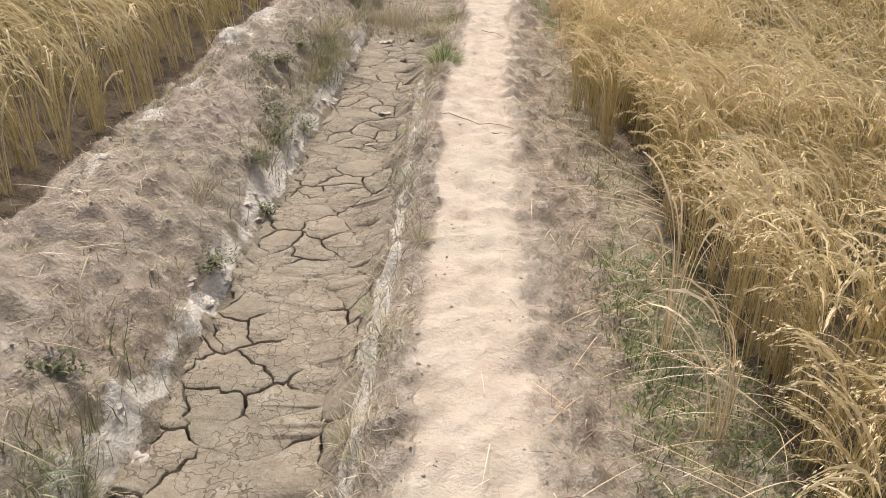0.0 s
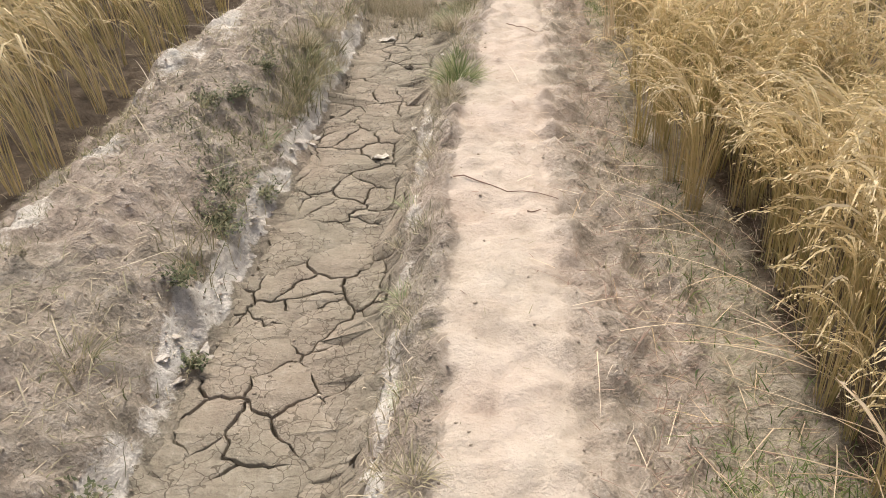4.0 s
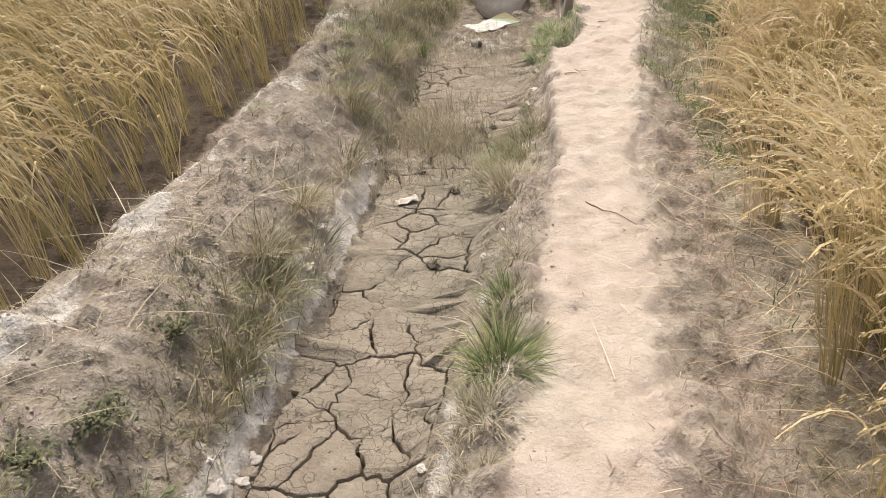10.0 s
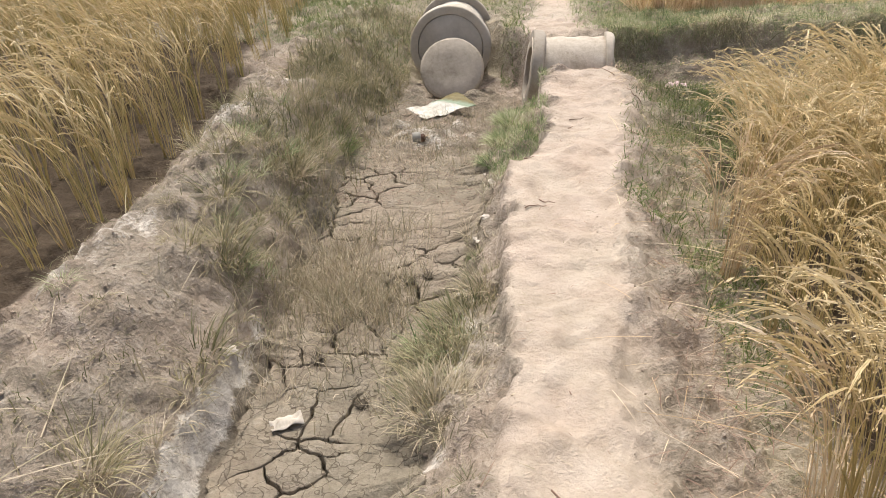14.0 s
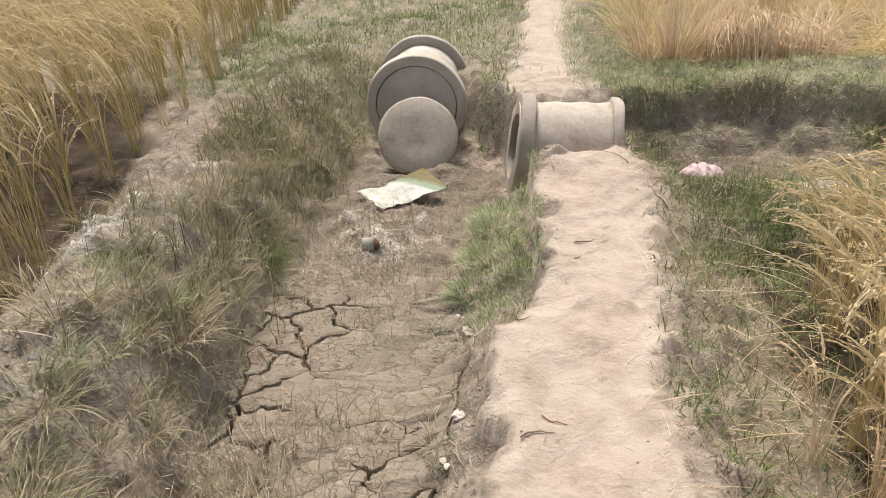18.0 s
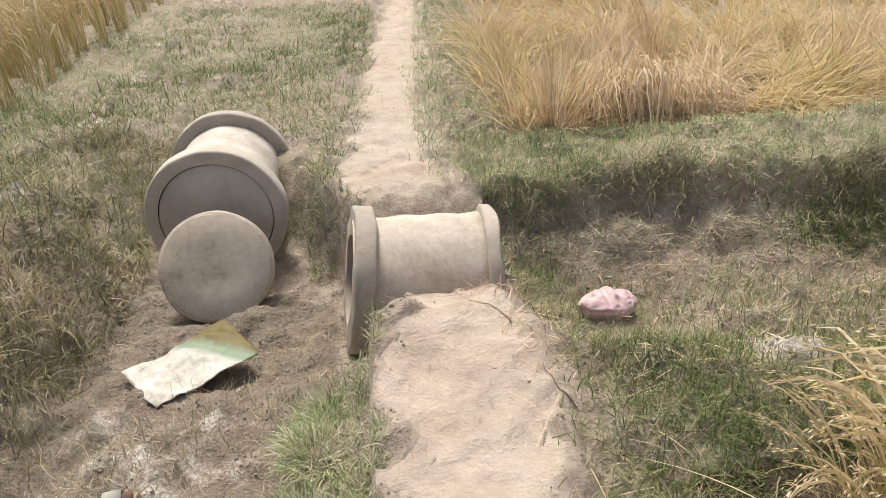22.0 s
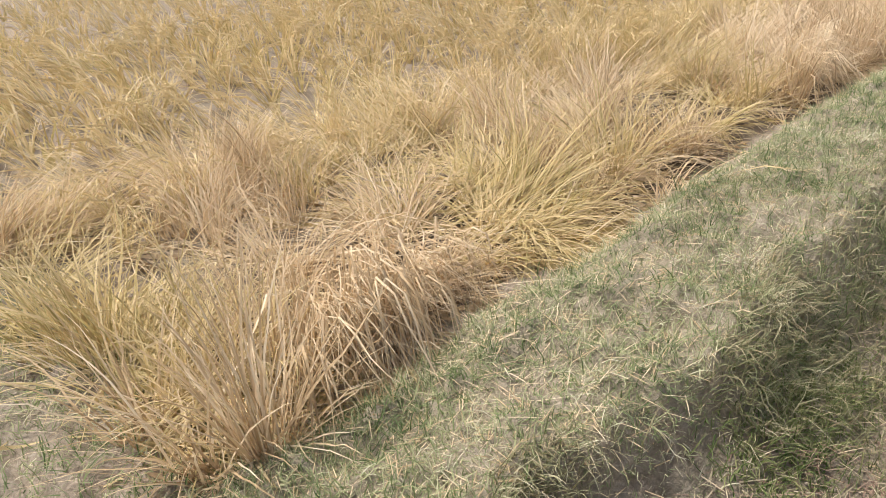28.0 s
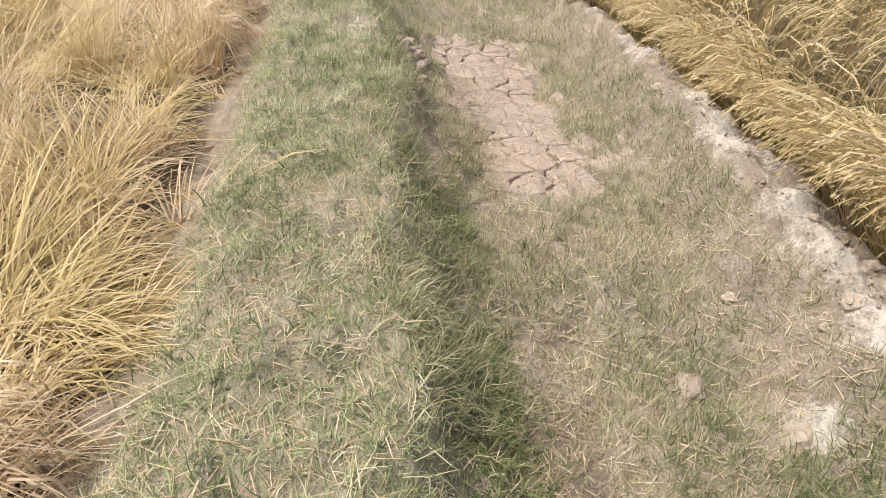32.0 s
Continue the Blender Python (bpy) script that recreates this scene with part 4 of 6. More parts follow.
x, y = scatter((0.3, 1.2, 11.2, 17.0), 15000, lambda x, y: smoothstep(-0.08, 0.08, x - path_edges(y)[1]))
sward("far_verge", "green grass between far path and rice", M_TURF, x, y, 0.04, 0.11, 0.0042, 3, 0.8, 1.2)
x, y = scatter((-1.7, -0.9, 9.9, 12.3), 9000, lambda x, y: np.where(y < 10.6, smoothstep(-0.98, -1.15, x), smoothstep(-0.92, -1.05, x)) * smoothstep(9.9, 10.4, y) * (0.25 + 0.75 * patchy(x, y, 1.6, 0.0, 0.2, 35)))
sward("tall_grass", "long green and dry grass beside the concrete drum", M_WEED, x, y, 0.06, 0.22, 0.0055, 4, 0.7, 1.6)
x, y = scatter((-1.05, -0.1, 2.0, 10.6), 16000, lambda x, y: (0.02 + 0.8 * smoothstep(7.0, 7.5, y) * smoothstep(8.4, 8.0, y) + 0.6 * smoothstep(9.0, 9.5, y) * smoothstep(10.5, 9.9, y)) * patchy(x, y, 2.2, 0.0, 0.15, 40))
sward("bed_weeds", "thin dry weeds in the ditch bed", M_DRY, x, y, 0.03, 0.14, 0.0026, 3, 0.5, 0.7, "weeds")


x, y = scatter((-1.12, -0.4, 6.9, 8.5), 9000, lambda x, y: np.exp(-(((x + 0.75) / 0.35) ** 2 + ((y - 7.75) / 0.5) ** 2)) * (0.2 + 0.8 * patchy(x, y, 3.0, 0.0, 0.2, 41)))
sward("mid_weeds", "thin grey-green weeds standing in the ditch bed", M_DRY, x, y, 0.05, 0.2, 0.0034, 4, 0.4, 0.9, "weeds")
x, y = scatter((-1.1, 0.0, 8.6, 10.6), 9000, lambda x, y: (0.15 + 0.85 * patchy(x, y, 2.4, 0.0, 0.2, 43)) * smoothstep(8.6, 9.2, y) * (1 - 0.8 * np.exp(-(((x + 0.6) / 0.3) ** 2 + ((y - 10.3) / 0.4) ** 2))))
sward("root_mat", "matted dry roots and weed stalks on the ditch end", M_DRY, x, y, 0.02, 0.09, 0.003, 3, 1.1, 0.9, "weeds")


x, y = scatter((0.75, 2.3, 9.1, 10.15), 24000, lambda x, y: off_lumps(x, y) * smoothstep(0.15, 0.3, x - path_edges(y)[1]) * smoothstep(-0.5, -0.2, y - np.interp(x, [0.75, 1.2, 1.6, 2.3], [9.6, 9.7, 9.8, 9.9])) * (0.35 + 0.65 * patchy(x, y, 1.6, 0.0, 0.2, 47)))
sward("mound_grass", "green and dry grass on the mound by the channel", M_GREEN, x, y, 0.03, 0.11, 0.0036, 3, 0.8, 1.1)


def crumbs(name, label, x, y, small, big, mat):
    """Loose crumbs of earth, far too many to count."""
    k = len(x)
    o = np.array([[1, 0, 0], [-1, 0, 0], [0, 1, 0], [0, -1, 0], [0, 0, 0.8], [0, 0, -0.8]])
    f = np.array([[0, 2, 4], [2, 1, 4], [1, 3, 4], [3, 0, 4], [2, 0, 5], [1, 2, 5], [3, 1, 5], [0, 3, 5]])
    sz = small + (big - small) * rng.rand(k) ** 3
    a = rng.uniform(0, 2 * np.pi, k)
    c, s_ = np.cos(a)[:, None], np.sin(a)[:, None]
    p = o[None] * rng.uniform(0.6, 1.3, (k, 6, 3)) * sz[:, None, None]
    p = np.stack([p[..., 0] * c - p[..., 1] * s_, p[..., 0] * s_ + p[..., 1] * c, p[..., 2]], -1)
    p = p + np.c_[x, y, land(x, y) + sz * 0.3][:, None]
    return tagged(mesh_object(name, p.reshape(-1, 3), (f[None] + np.arange(k)[:, None, None] * 6).reshape(-1, 3), [mat]), label, "earth", kind="stuff")


x, y = scatter((-1.9, -0.95, 0.8, 10.0), 7000, lambda x, y: smoothstep(0.06, -0.1, x - np.interp(y, MUD_L_Y, MUD_L)) * (0.2 + 0.8 * patchy(x, y, 2.5, 0.0, 0.2, 60)))
crumbs("bund_crumbs", "loose dry crumbs of earth on the bund", x, y, 0.002, 0.01, M_CLOD)
x, y = scatter((-0.4, 0.9, 0.8, 10.4), 21000, lambda x, y: np.exp(-(((x - path_edges(y)[0] + 0.05) / 0.07) ** 2)) * 0.8 + np.exp(-(((x - path_edges(y)[1] - 0.14) / 0.14) ** 2)) * 0.5)
crumbs("path_crumbs", "crumbs of earth along the path edges", x, y, 0.0015, 0.007, M_CLOD)
x, y = scatter((1.0, 9.0, 9.2, 10.9), 22000, lambda x, y: np.clip(1.2 - 0.13 * x, 0.2, 1) * (0.25 + np.exp(-(((y - np.interp(x, [0.5, 0.9, 1.6, 2.4, 5, 9], [10.35, 10.1, 10.0, 9.92, 9.72, 9.45]) + 0.2) / 0.17) ** 2))))
crumbs("channel_crumbs", "pale crumbs of dug earth", x, y, 0.002, 0.011, M_CLOD)
x, y = scatter((-1.05, 0.0, 1.0, 11.2), 8000, lambda x, y: 0.12 + 0.25 * patchy(x, y, 2.5, 0.05, 0.2, 64) + 0.6 * np.exp(-(((x - np.interp(y, MUD_Y, MUD_R)) / 0.08) ** 2)) + 0.88 * smoothstep(8.9, 9.6, y))
crumbs("bed_crumbs", "crumbs of earth on the ditch bed", x, y, 0.002, 0.009, M_CRUMB)


def litter(name, label, x, y, short, long, width, mat):
    """Broken straws lying about."""
    k = len(x)
    v, f, _ = ribbons(np.c_[x, y, land(x, y) + 0.006], rng.uniform(0, 2 * np.pi, k), rng.uniform(short, long, k), rng.uniform(1.25, 1.6, k), rng.uniform(1.45, 1.8, k), np.full(k, width), 3, 1.5)
    return tagged(mesh_object(name, v, f, [mat]), label, "straw", kind="stuff")


x, y = scatter((-1.8, -1.0, 0.8, 10.2), 7000, lambda x, y: 0.06 + 0.94 * patchy(x, y, 1.4, 0.08, 0.14, 62))
litter("bund_litter", "broken dry straws on the bund", x, y, 0.03, 0.13, 0.0032, M_DRY)
x, y = scatter((0.2, 1.1, 0.8, 10.2), 6500, lambda x, y: smoothstep(-0.02, 0.25, x - path_edges(y)[1]))
litter("slope_litter", "broken straws on the slope to the rice", x, y, 0.03, 0.17, 0.0028, M_TWIG)
x, y = scatter((0.2, 1.1, 0.8, 10.2), 900, lambda x, y: smoothstep(0.02, 0.3, x - path_edges(y)[1]) * (0.2 + 0.8 * patchy(x, y, 1.5, 0, 0.2, 96)))
litter("slope_straw", "thin bleached straws on the slope to the rice", x, y, 0.06, 0.3, 0.003, M_STRAW)
x, y = scatter((-1.75, -1.05, 0.8, 10.2), 420, lambda x, y: 0.15 + 0.85 * patchy(x, y, 1.1, 0.05, 0.2, 97))
litter("bund_stalks", "long dry stalks lying on the bund", x, y, 0.15, 0.45, 0.0045, M_DRY)
x, y = scatter((0.95, 9.0, 12.0, 15.5), 5500, lambda x, y: np.clip(1.3 - 0.12 * x, 0.2, 1) * smoothstep(11.98, 12.2, y))
litter("field_straw", "broken straws strewn on the field soil", x, y, 0.1, 0.35, 0.005, M_STRAW)
x, y = scatter((0.7, 6.0, 10.6, 11.08), 5000, lambda x, y: 0.35 + 0.65 * patchy(x, y, 2.2, 0, 0.2, 93))
litter("bank_foot_litter", "dark roots and straws under the cut bank", x, y, 0.03, 0.12, 0.0036, M_TWIG)
x, y = scatter((0.7, 6.0, 10.5, 11.08), 5000, lambda x, y: 0.35 + 0.65 * patchy(x, y, 2.2, 0, 0.2, 94))
litter("bank_foot_straw", "grey dry grass bits under the cut bank", x, y, 0.03, 0.12, 0.0036, M_DRY)
x, y = scatter((0.6, 7.5, 9.8, 12.0), 25000, lambda x, y: np.clip(1.2 - 0.13 * x, 0.2, 1) * (0.55 + 0.45 * smoothstep(11.1, 11.3, y)) * (1 - 0.75 * smoothstep(10.45, 10.7, y) * smoothstep(11.25, 11.15, y) * smoothstep(3.0, 2.4, x)))
litter("channel_litter", "pale straw bits on the bank and channel", x, y, 0.03, 0.12, 0.0036, M_STRAW)
x, y = scatter((0.0, 0.95, 9.9, 10.55), 900, lambda x, y: np.exp(-(((y - 10.38) / 0.1) ** 2)) * (0.25 + 0.75 * (x > 0.45)) + 0.5 * np.exp(-(((x - 0.72) / 0.12) ** 2)))
litter("pipe_roots", "dead brown roots and straws before the pipe", x, y, 0.03, 0.16, 0.0032, M_TWIG)
x, y = scatter((-0.3, 0.95, 2.0, 10.3), 900, lambda x, y: smoothstep(-0.06, 0.1, x - path_edges(y)[1]) + 0.3 * smoothstep(0.06, 0.0, np.abs(x - path_edges(y)[0])))
litter("slope_roots", "thin dead roots on the path's slope", x, y, 0.03, 0.13, 0.003, M_TWIG)
x, y = scatter((-1.05, 0.0, 8.7, 10.9), 2600, lambda x, y: 0.4 + 0.6 * patchy(x, y, 2.0, 0, 0.2, 91))
litter("bed_roots", "broken dark roots on the ditch end", x, y, 0.015, 0.07, 0.0034, M_TWIG)
x, y = scatter((-0.1, 0.6, 0.8, 10.2), 160, lambda x, y: 1 + 0 * x)
litter("path_chaff", "small dark bits of chaff on the path", x, y, 0.012, 0.045, 0.004, M_TWIG)
x, y = scatter((-0.2, 0.6, 0.8, 10.2), 260, lambda x, y: 1 + 0 * x)
litter("path_litter", "few short straws on the path", x, y, 0.015, 0.06, 0.0025, M_DRY)


def tuft(place, blades, short, tall, radius, mat, label, width=0.004):
    """A single grass tuft."""
    k = blades
    a, r = rng.uniform(0, 2 * np.pi, k), radius * np.sqrt(rng.rand(k))
    root = np.c_[r * np.cos(a), r * np.sin(a), np.zeros(k)]
    b0 = 0.2 + 0.75 * r / radius * rng.uniform(0.4, 1.4, k)
    v, f, _ = ribbons(root, a + rng.normal(0, 0.7, k), rng.uniform(short, tall, k), b0, b0 + rng.uniform(0.2, 1.3, k), rng.uniform(0.6, 1.2, k) * width, 5, 0.8)
    ob = mesh_object("grass_tuft", v, f, [mat])
    ob.location = (place[0], place[1], float(land(place[0], place[1])) - 0.01)
    return tagged(ob, label, "grass tuft", "grass tufts by the ditch")


for px_, py_, n_, t_, r_, m_ in ((-0.17, 5.38, 330, 0.2, 0.09, M_GREEN), (-0.19, 5.6, 260, 0.18, 0.08, M_DRY), (-0.2, 5.16, 200, 0.14, 0.07, M_DRY), (-0.18, 5.75, 160, 0.16, 0.06, M_GREEN),
                                 (-0.2, 7.15, 700, 0.16, 0.19, M_WEED), (-0.17, 7.42, 500, 0.15, 0.16, M_WEED), (-0.22, 7.3, 260, 0.13, 0.17, M_TURF), (-0.25, 6.93, 500, 0.15, 0.15, M_DRY), (-0.3, 7.3, 420, 0.15, 0.14, M_DRY), (-0.12, 7.65, 300, 0.13, 0.1, M_DRY), (-0.1, 9.45, 700, 0.1, 0.13, M_TURF),
                                 (-0.07, 9.72, 600, 0.1, 0.12, M_TURF), (-0.15, 9.22, 500, 0.1, 0.11, M_TURF), (-0.05, 9.92, 400, 0.09, 0.1, M_TURF), (-1.18, 6.0, 200, 0.2, 0.08, M_DRY), (-1.2, 8.6, 220, 0.22, 0.1, M_DRY), (-1.15, 9.4, 220, 0.25, 0.09, M_GREEN)):
    tuft((px_, py_), n_, t_ * 0.45, t_, r_, m_, "low grass tuft on the ditch edge")


def weed_tufts():
    """Loose clumps of arching weeds over the bund and the slopes, a few shapes placed many times."""
    kinds = []
    for k, (blades, tall, radius, mat) in enumerate(((70, 0.16, 0.06, M_WEED), (110, 0.22, 0.08, M_WEED), (60, 0.12, 0.07, M_DRY), (120, 0.2, 0.09, M_WEED), (80, 0.15, 0.08, M_TURF), (50, 0.26, 0.05, M_DRY))):
        a, r = rng.uniform(0, 2 * np.pi, blades), radius * np.sqrt(rng.rand(blades))
        b0 = 0.2 + 0.8 * r / radius * rng.uniform(0.4, 1.3, blades)
        v, f, _ = ribbons(np.c_[r * np.cos(a), r * np.sin(a), np.zeros(blades)], a + rng.normal(0, 0.5, blades), rng.uniform(0.35, 1.0, blades) * tall, b0, b0 + rng.uniform(0.3, 1.6, blades), rng.uniform(0.0024, 0.0048, blades), 5, 0.9)
        ob = mesh_object("weed_tuft", v, f, [mat])
        kinds.append(ob.data)
        bpy.data.objects.remove(ob)
    x, y = scatter((-1.75, -0.98, 1.0, 10.3), 520, lambda x, y: smoothstep(0.0, -0.1, x - np.interp(y, MUD_L_Y, MUD_L)) * (0.05 + 0.95 * patchy(x, y, 1.4, 0.06 - 0.16 * smoothstep(7.2, 8.2, y), 0.12, 18)) * (0.35 + 0.65 * smoothstep(-1.55, -1.3, x)) * (1 - 0.92 * smoothstep(4.8, 5.0, y) * smoothstep(7.3, 6.9, y) * smoothstep(-1.12, -1.2, x)))
    for a, b in zip(x[:150], y[:150]):
        ob = new("weed_tuft", kinds[rng.randint(6)])
        ob.matrix_world = Matrix.Translation((a, b, float(land(a, b)) - 0.01)) @ Matrix.Rotation(rng.uniform(0, 6.28), 4, "Z") @ Matrix.Scale(rng.uniform(0.6, 1.15), 4)
        ob.scale *= 1.0 if a > -1.32 or b > 8.0 else 0.55
        tagged(ob, "clump of dry olive weeds on the ditch bund", "weed tuft", "weed tufts on the bund")
    x, y = scatter((-0.4, -0.1, 1.4, 9.6), 90, lambda x, y: smoothstep(0.1, 0.04, np.abs(x - path_edges(y)[0] + 0.12)))
    for a, b in zip(x[:45], y[:45]):
        ob = new("weed_tuft", kinds[(0, 2, 2, 5, 4)[rng.randint(5)]])
        ob.matrix_world = Matrix.Translation((a, b, float(land(a, b)) - 0.01)) @ Matrix.Rotation(rng.uniform(0, 6.28), 4, "Z") @ Matrix.Scale(rng.uniform(0.4, 0.75), 4)
        tagged(ob, "small clump of dry weeds under the path", "weed tuft", "weed tufts under the path")


weed_tufts()


def leafy_weed(x, y, radius, leaves):
    """A low creeping weed: short stems and many small pointed leaves."""
    thing = base("leafy_weed", (x, y, float(land(x, y)) - 0.005))
    tagged(thing, "low dark green leafy weed at the ditch edge", "weed", "leafy weeds")
    k = 26
    a = rng.uniform(0, 2 * np.pi, k)
    b0 = rng.uniform(0.5, 1.3, k)
    v, f, mid = ribbons(np.zeros((k, 3)), a, radius * rng.uniform(0.6, 1.2, k), b0, b0 + 0.3, np.full(k, 0.003), 5)
    mesh_object("stem", v, f, [M_WEED]).parent = thing
    which, at = rng.randint(0, k, leaves), rng.randint(1, 6, leaves)
    root = mid[which, at] + rng.normal(0, 0.012, (leaves, 3))
    root[:, 2] = np.maximum(root[:, 2], 0.004)
    b = rng.uniform(0.5, 1.5, leaves)
    v, f, _ = ribbons(root, rng.uniform(0, 2 * np.pi, leaves), rng.uniform(0.012, 0.028, leaves), b, b + 0.6, rng.uniform(0.007, 0.012, leaves), 2)
    tagged(mesh_object("foliage", v, f, [M_HERB]), kind="stuff").parent = thing


for x_, y_, r_, n_ in ((-1.09, 4.05, 0.17, 620), (-1.14, 4.25, 0.13, 420), (-1.0, 4.42, 0.08, 200), (-1.02, 2.64, 0.09, 240), (-1.06, 3.55, 0.08, 160), (-0.96, 3.3, 0.06, 120), (-1.2, 1.75, 0.1, 200), (-1.25, 5.0, 0.12, 260), (-1.35, 4.8, 0.1, 200), (-1.22, 5.4, 0.1, 180)):
    leafy_weed(x_, y_, r_, n_)


def straw_clump(place, az, stems, tall, lean, fall=1.2, spread=0.4, power=0.75, wide=0.085):
    """One clump of straw: stems from one foot, bent over one way like a mop."""
    k = stems
    a, rad = rng.uniform(0, 2 * np.pi, k), wide * np.sqrt(rng.rand(k))
    foot = float(land(place[0], place[1]))
    root = np.c_[place[0] + rad * np.cos(a), place[1] + rad * np.sin(a), np.full(k, foot - 0.02)]
    # stems stick together in strands
    strand = rng.randint(0, 9, k)
    stray = rng.rand(k) < 0.22
    way = np.where(stray, a, az + rng.normal(0, spread, 9)[strand] + rng.normal(0, 0.2, k))
    b0 = np.clip(lean + rng.normal(0, 0.2, 9)[strand] + rng.normal(0, 0.14, k), 0.02, 1.35)
    b1 = np.minimum(b0 + fall * (0.75 + 0.5 * rng.rand(9)[strand]) + rng.normal(0, 0.15, k), 2.45 if power > 0 else 2.9)
    v, f, mid = ribbons(root, way, tall * rng.uniform(0.6, 1.12, k), b0, b1, rng.uniform(0.005, 0.0105, k), 9, 0.9, power, 0.14)
    v[:, 2] = np.maximum(v[:, 2], foot + rng.uniform(0, 0.04, len(v)))
    return v, f, 0


pale, yellow = [], []
# the upright clump at the corner
for cx_, cy_, a_, n_, t_, l_, fall_, w_ in ((1.16, 11.92, 1.7, 34, 0.66, 0.2, 0.4, 0.04), (1.2, 11.94, 0.5, 26, 0.64, 0.4, 0.35, 0.04), (1.14, 11.93, 2.7, 30, 0.62, 0.5, 0.5, 0.04), (1.02, 12.02, 2.9, 36, 0.6, 0.5, 0.8, 0.06), (1.34, 12.1, 0.9, 30, 0.62, 0.25, 0.5, 0.06), (1.04, 12.0, -2.7, 18, 0.55, 0.9, 0.6, 0.05), (1.42, 12.3, 1.6, 36, 0.6, 0.15, 0.5, 0.08), (1.0, 12.35, 2.6, 40, 0.55, 0.4, 0.9, 0.08), (1.28, 11.97, -1.2, 14, 0.4, 0.5, 0.8, 0.03)):
    pale.append(straw_clump((cx_, cy_), a_, n_, t_, l_, fall_, 0.65, 1.6, w_))
# beaten mops beside it, folded over and hanging towards the bank
for cx_, cy_, a_, n_, t_, l_ in ((1.5, 12.2, -1.8, 46, 0.78, 0.3), (1.62, 12.24, -1.6, 60, 0.86, 0.25), (1.76, 12.27, -1.6, 64, 0.88, 0.22), (1.9, 12.3, -1.5, 60, 0.84, 0.25), (2.04, 12.32, -1.4, 50, 0.74, 0.35), (2.2, 12.36, -1.2, 46, 0.66, 0.5), (2.34, 12.4, -1.0, 40, 0.6, 0.6)):
    pale.append(straw_clump((cx_, cy_), a_, n_, t_, l_, 2.35, 0.22, 0, 0.07))
    pale.append(straw_clump((cx_ + 0.05, cy_ + 0.12), rng.uniform(0, 6.28), 18, 0.5, 0.6, 0.8, 0.8))
# heaps of cut straw further along
for cx_, cy_, a_ in ((5.6, 12.3, -1.7), (5.8, 12.36, -1.3), (6.02, 12.4, -0.9), (6.2, 12.36, -0.6), (6.9, 12.3, -1.6), (7.2, 12.3, -1.2)):
    pale.append(straw_clump((cx_, cy_), a_, 60, 0.95, 0.25, 2.3, 0.25, 0, 0.09))
# a yellow-green clump like a fountain
for a_, l_ in ((0.2, 0.5), (1.4, 0.3), (2.8, 0.45), (-0.5, 0.7), (-2.6, 0.6)):
    yellow.append(straw_clump((3.85 + 0.08 * math.cos(a_), 12.55 + 0.08 * math.sin(a_)), a_, 46, 0.8, l_, 1.2, 0.4, 1.3, 0.06))
for cx_, cy_, a_, n_, t_, l_ in ((2.5, 12.4, -1.0, 70, 0.56, 0.8), (2.85, 12.42, -0.9, 70, 0.6, 0.75), (3.2, 12.46, -1.0, 60, 0.6, 0.7)):
    yellow.append(straw_clump((cx_, cy_), a_, n_, t_, l_, 1.6, 0.35))
    pale.append(straw_clump((cx_ + 0.16, cy_ - 0.08), a_ + rng.normal(0, 0.5), n_ // 2, t_ * 0.75, 1.0, 0.7, 0.5))
# mops over the rest of the near field
for k_ in range(430):
    x_ = 1.0 + 9.5 * rng.rand() ** 1.35
    y_ = 12.2 + 0.1 * (x_ > 2.4) + 2.3 * rng.rand() ** 1.2
    if lattice(x_, y_, 2.6, 57) < 0.25:
        heap_ = yellow if lattice(x_, y_, 1.1, 63) > 0.02 else pale
        if rng.rand() < 0.25 and not (2.0 < x_ < 4.2 and y_ < 12.75):
            heap_.append(straw_clump((x_, y_), rng.uniform(0, 6.3), 54, rng.uniform(0.42, 0.6), rng.uniform(0.1, 0.35), rng.uniform(0.6, 1.3), 1.2, 1.6))
        elif y_ < 12.6 or rng.rand() < 0.3:
            heap_.append(straw_clump((x_, y_), rng.normal(-1.2, 0.8), 50, rng.uniform(0.4, 0.62), rng.uniform(0.45, 1.0), rng.uniform(0.9, 1.6), 0.35))
        else:
            heap_.append(straw_clump((x_, y_), rng.normal(0.4, 0.9) + 1.6 * float(lattice(x_, y_, 0.6, 88)), 56, rng.uniform(0.6, 0.9), rng.uniform(0.6, 1.0), rng.uniform(0.5, 0.85), 0.3, 0.6))
near_ones = 0
for name_, label_, set_, mat_ in (("bleached_straw", "clump of dry bleached rice straw by the bank", pale, M_STRAW), ("yellow_straw", "clump of yellow-green rice straw bent over", yellow, M_LODGED)):
    rest_ = []
    for v_, f_, m_ in set_:
        if v_[0, 1] < 13.2 and v_[0, 0] < 7.5 and near_ones < 300:
            ob_ = base("straw_clump", v_[0])
            stem_ = mesh_object("stem", v_ - v_[0], f_, [mat_])
            stem_.parent = ob_
            tagged(stem_, kind="stuff")
            tagged(ob_, label_, "straw clump", "straw clumps along the bank")
            near_ones += 1
        else:
            rest_.append((v_, f_, m_))
    if rest_:
        v_, f_, m_ = joined(rest_)
        tagged(mesh_object(name_, v_, f_, [mat_]), "far clumps of beaten rice straw", "straw", kind="stuff")

# ---- the culvert pipe, the drum, the lid ----


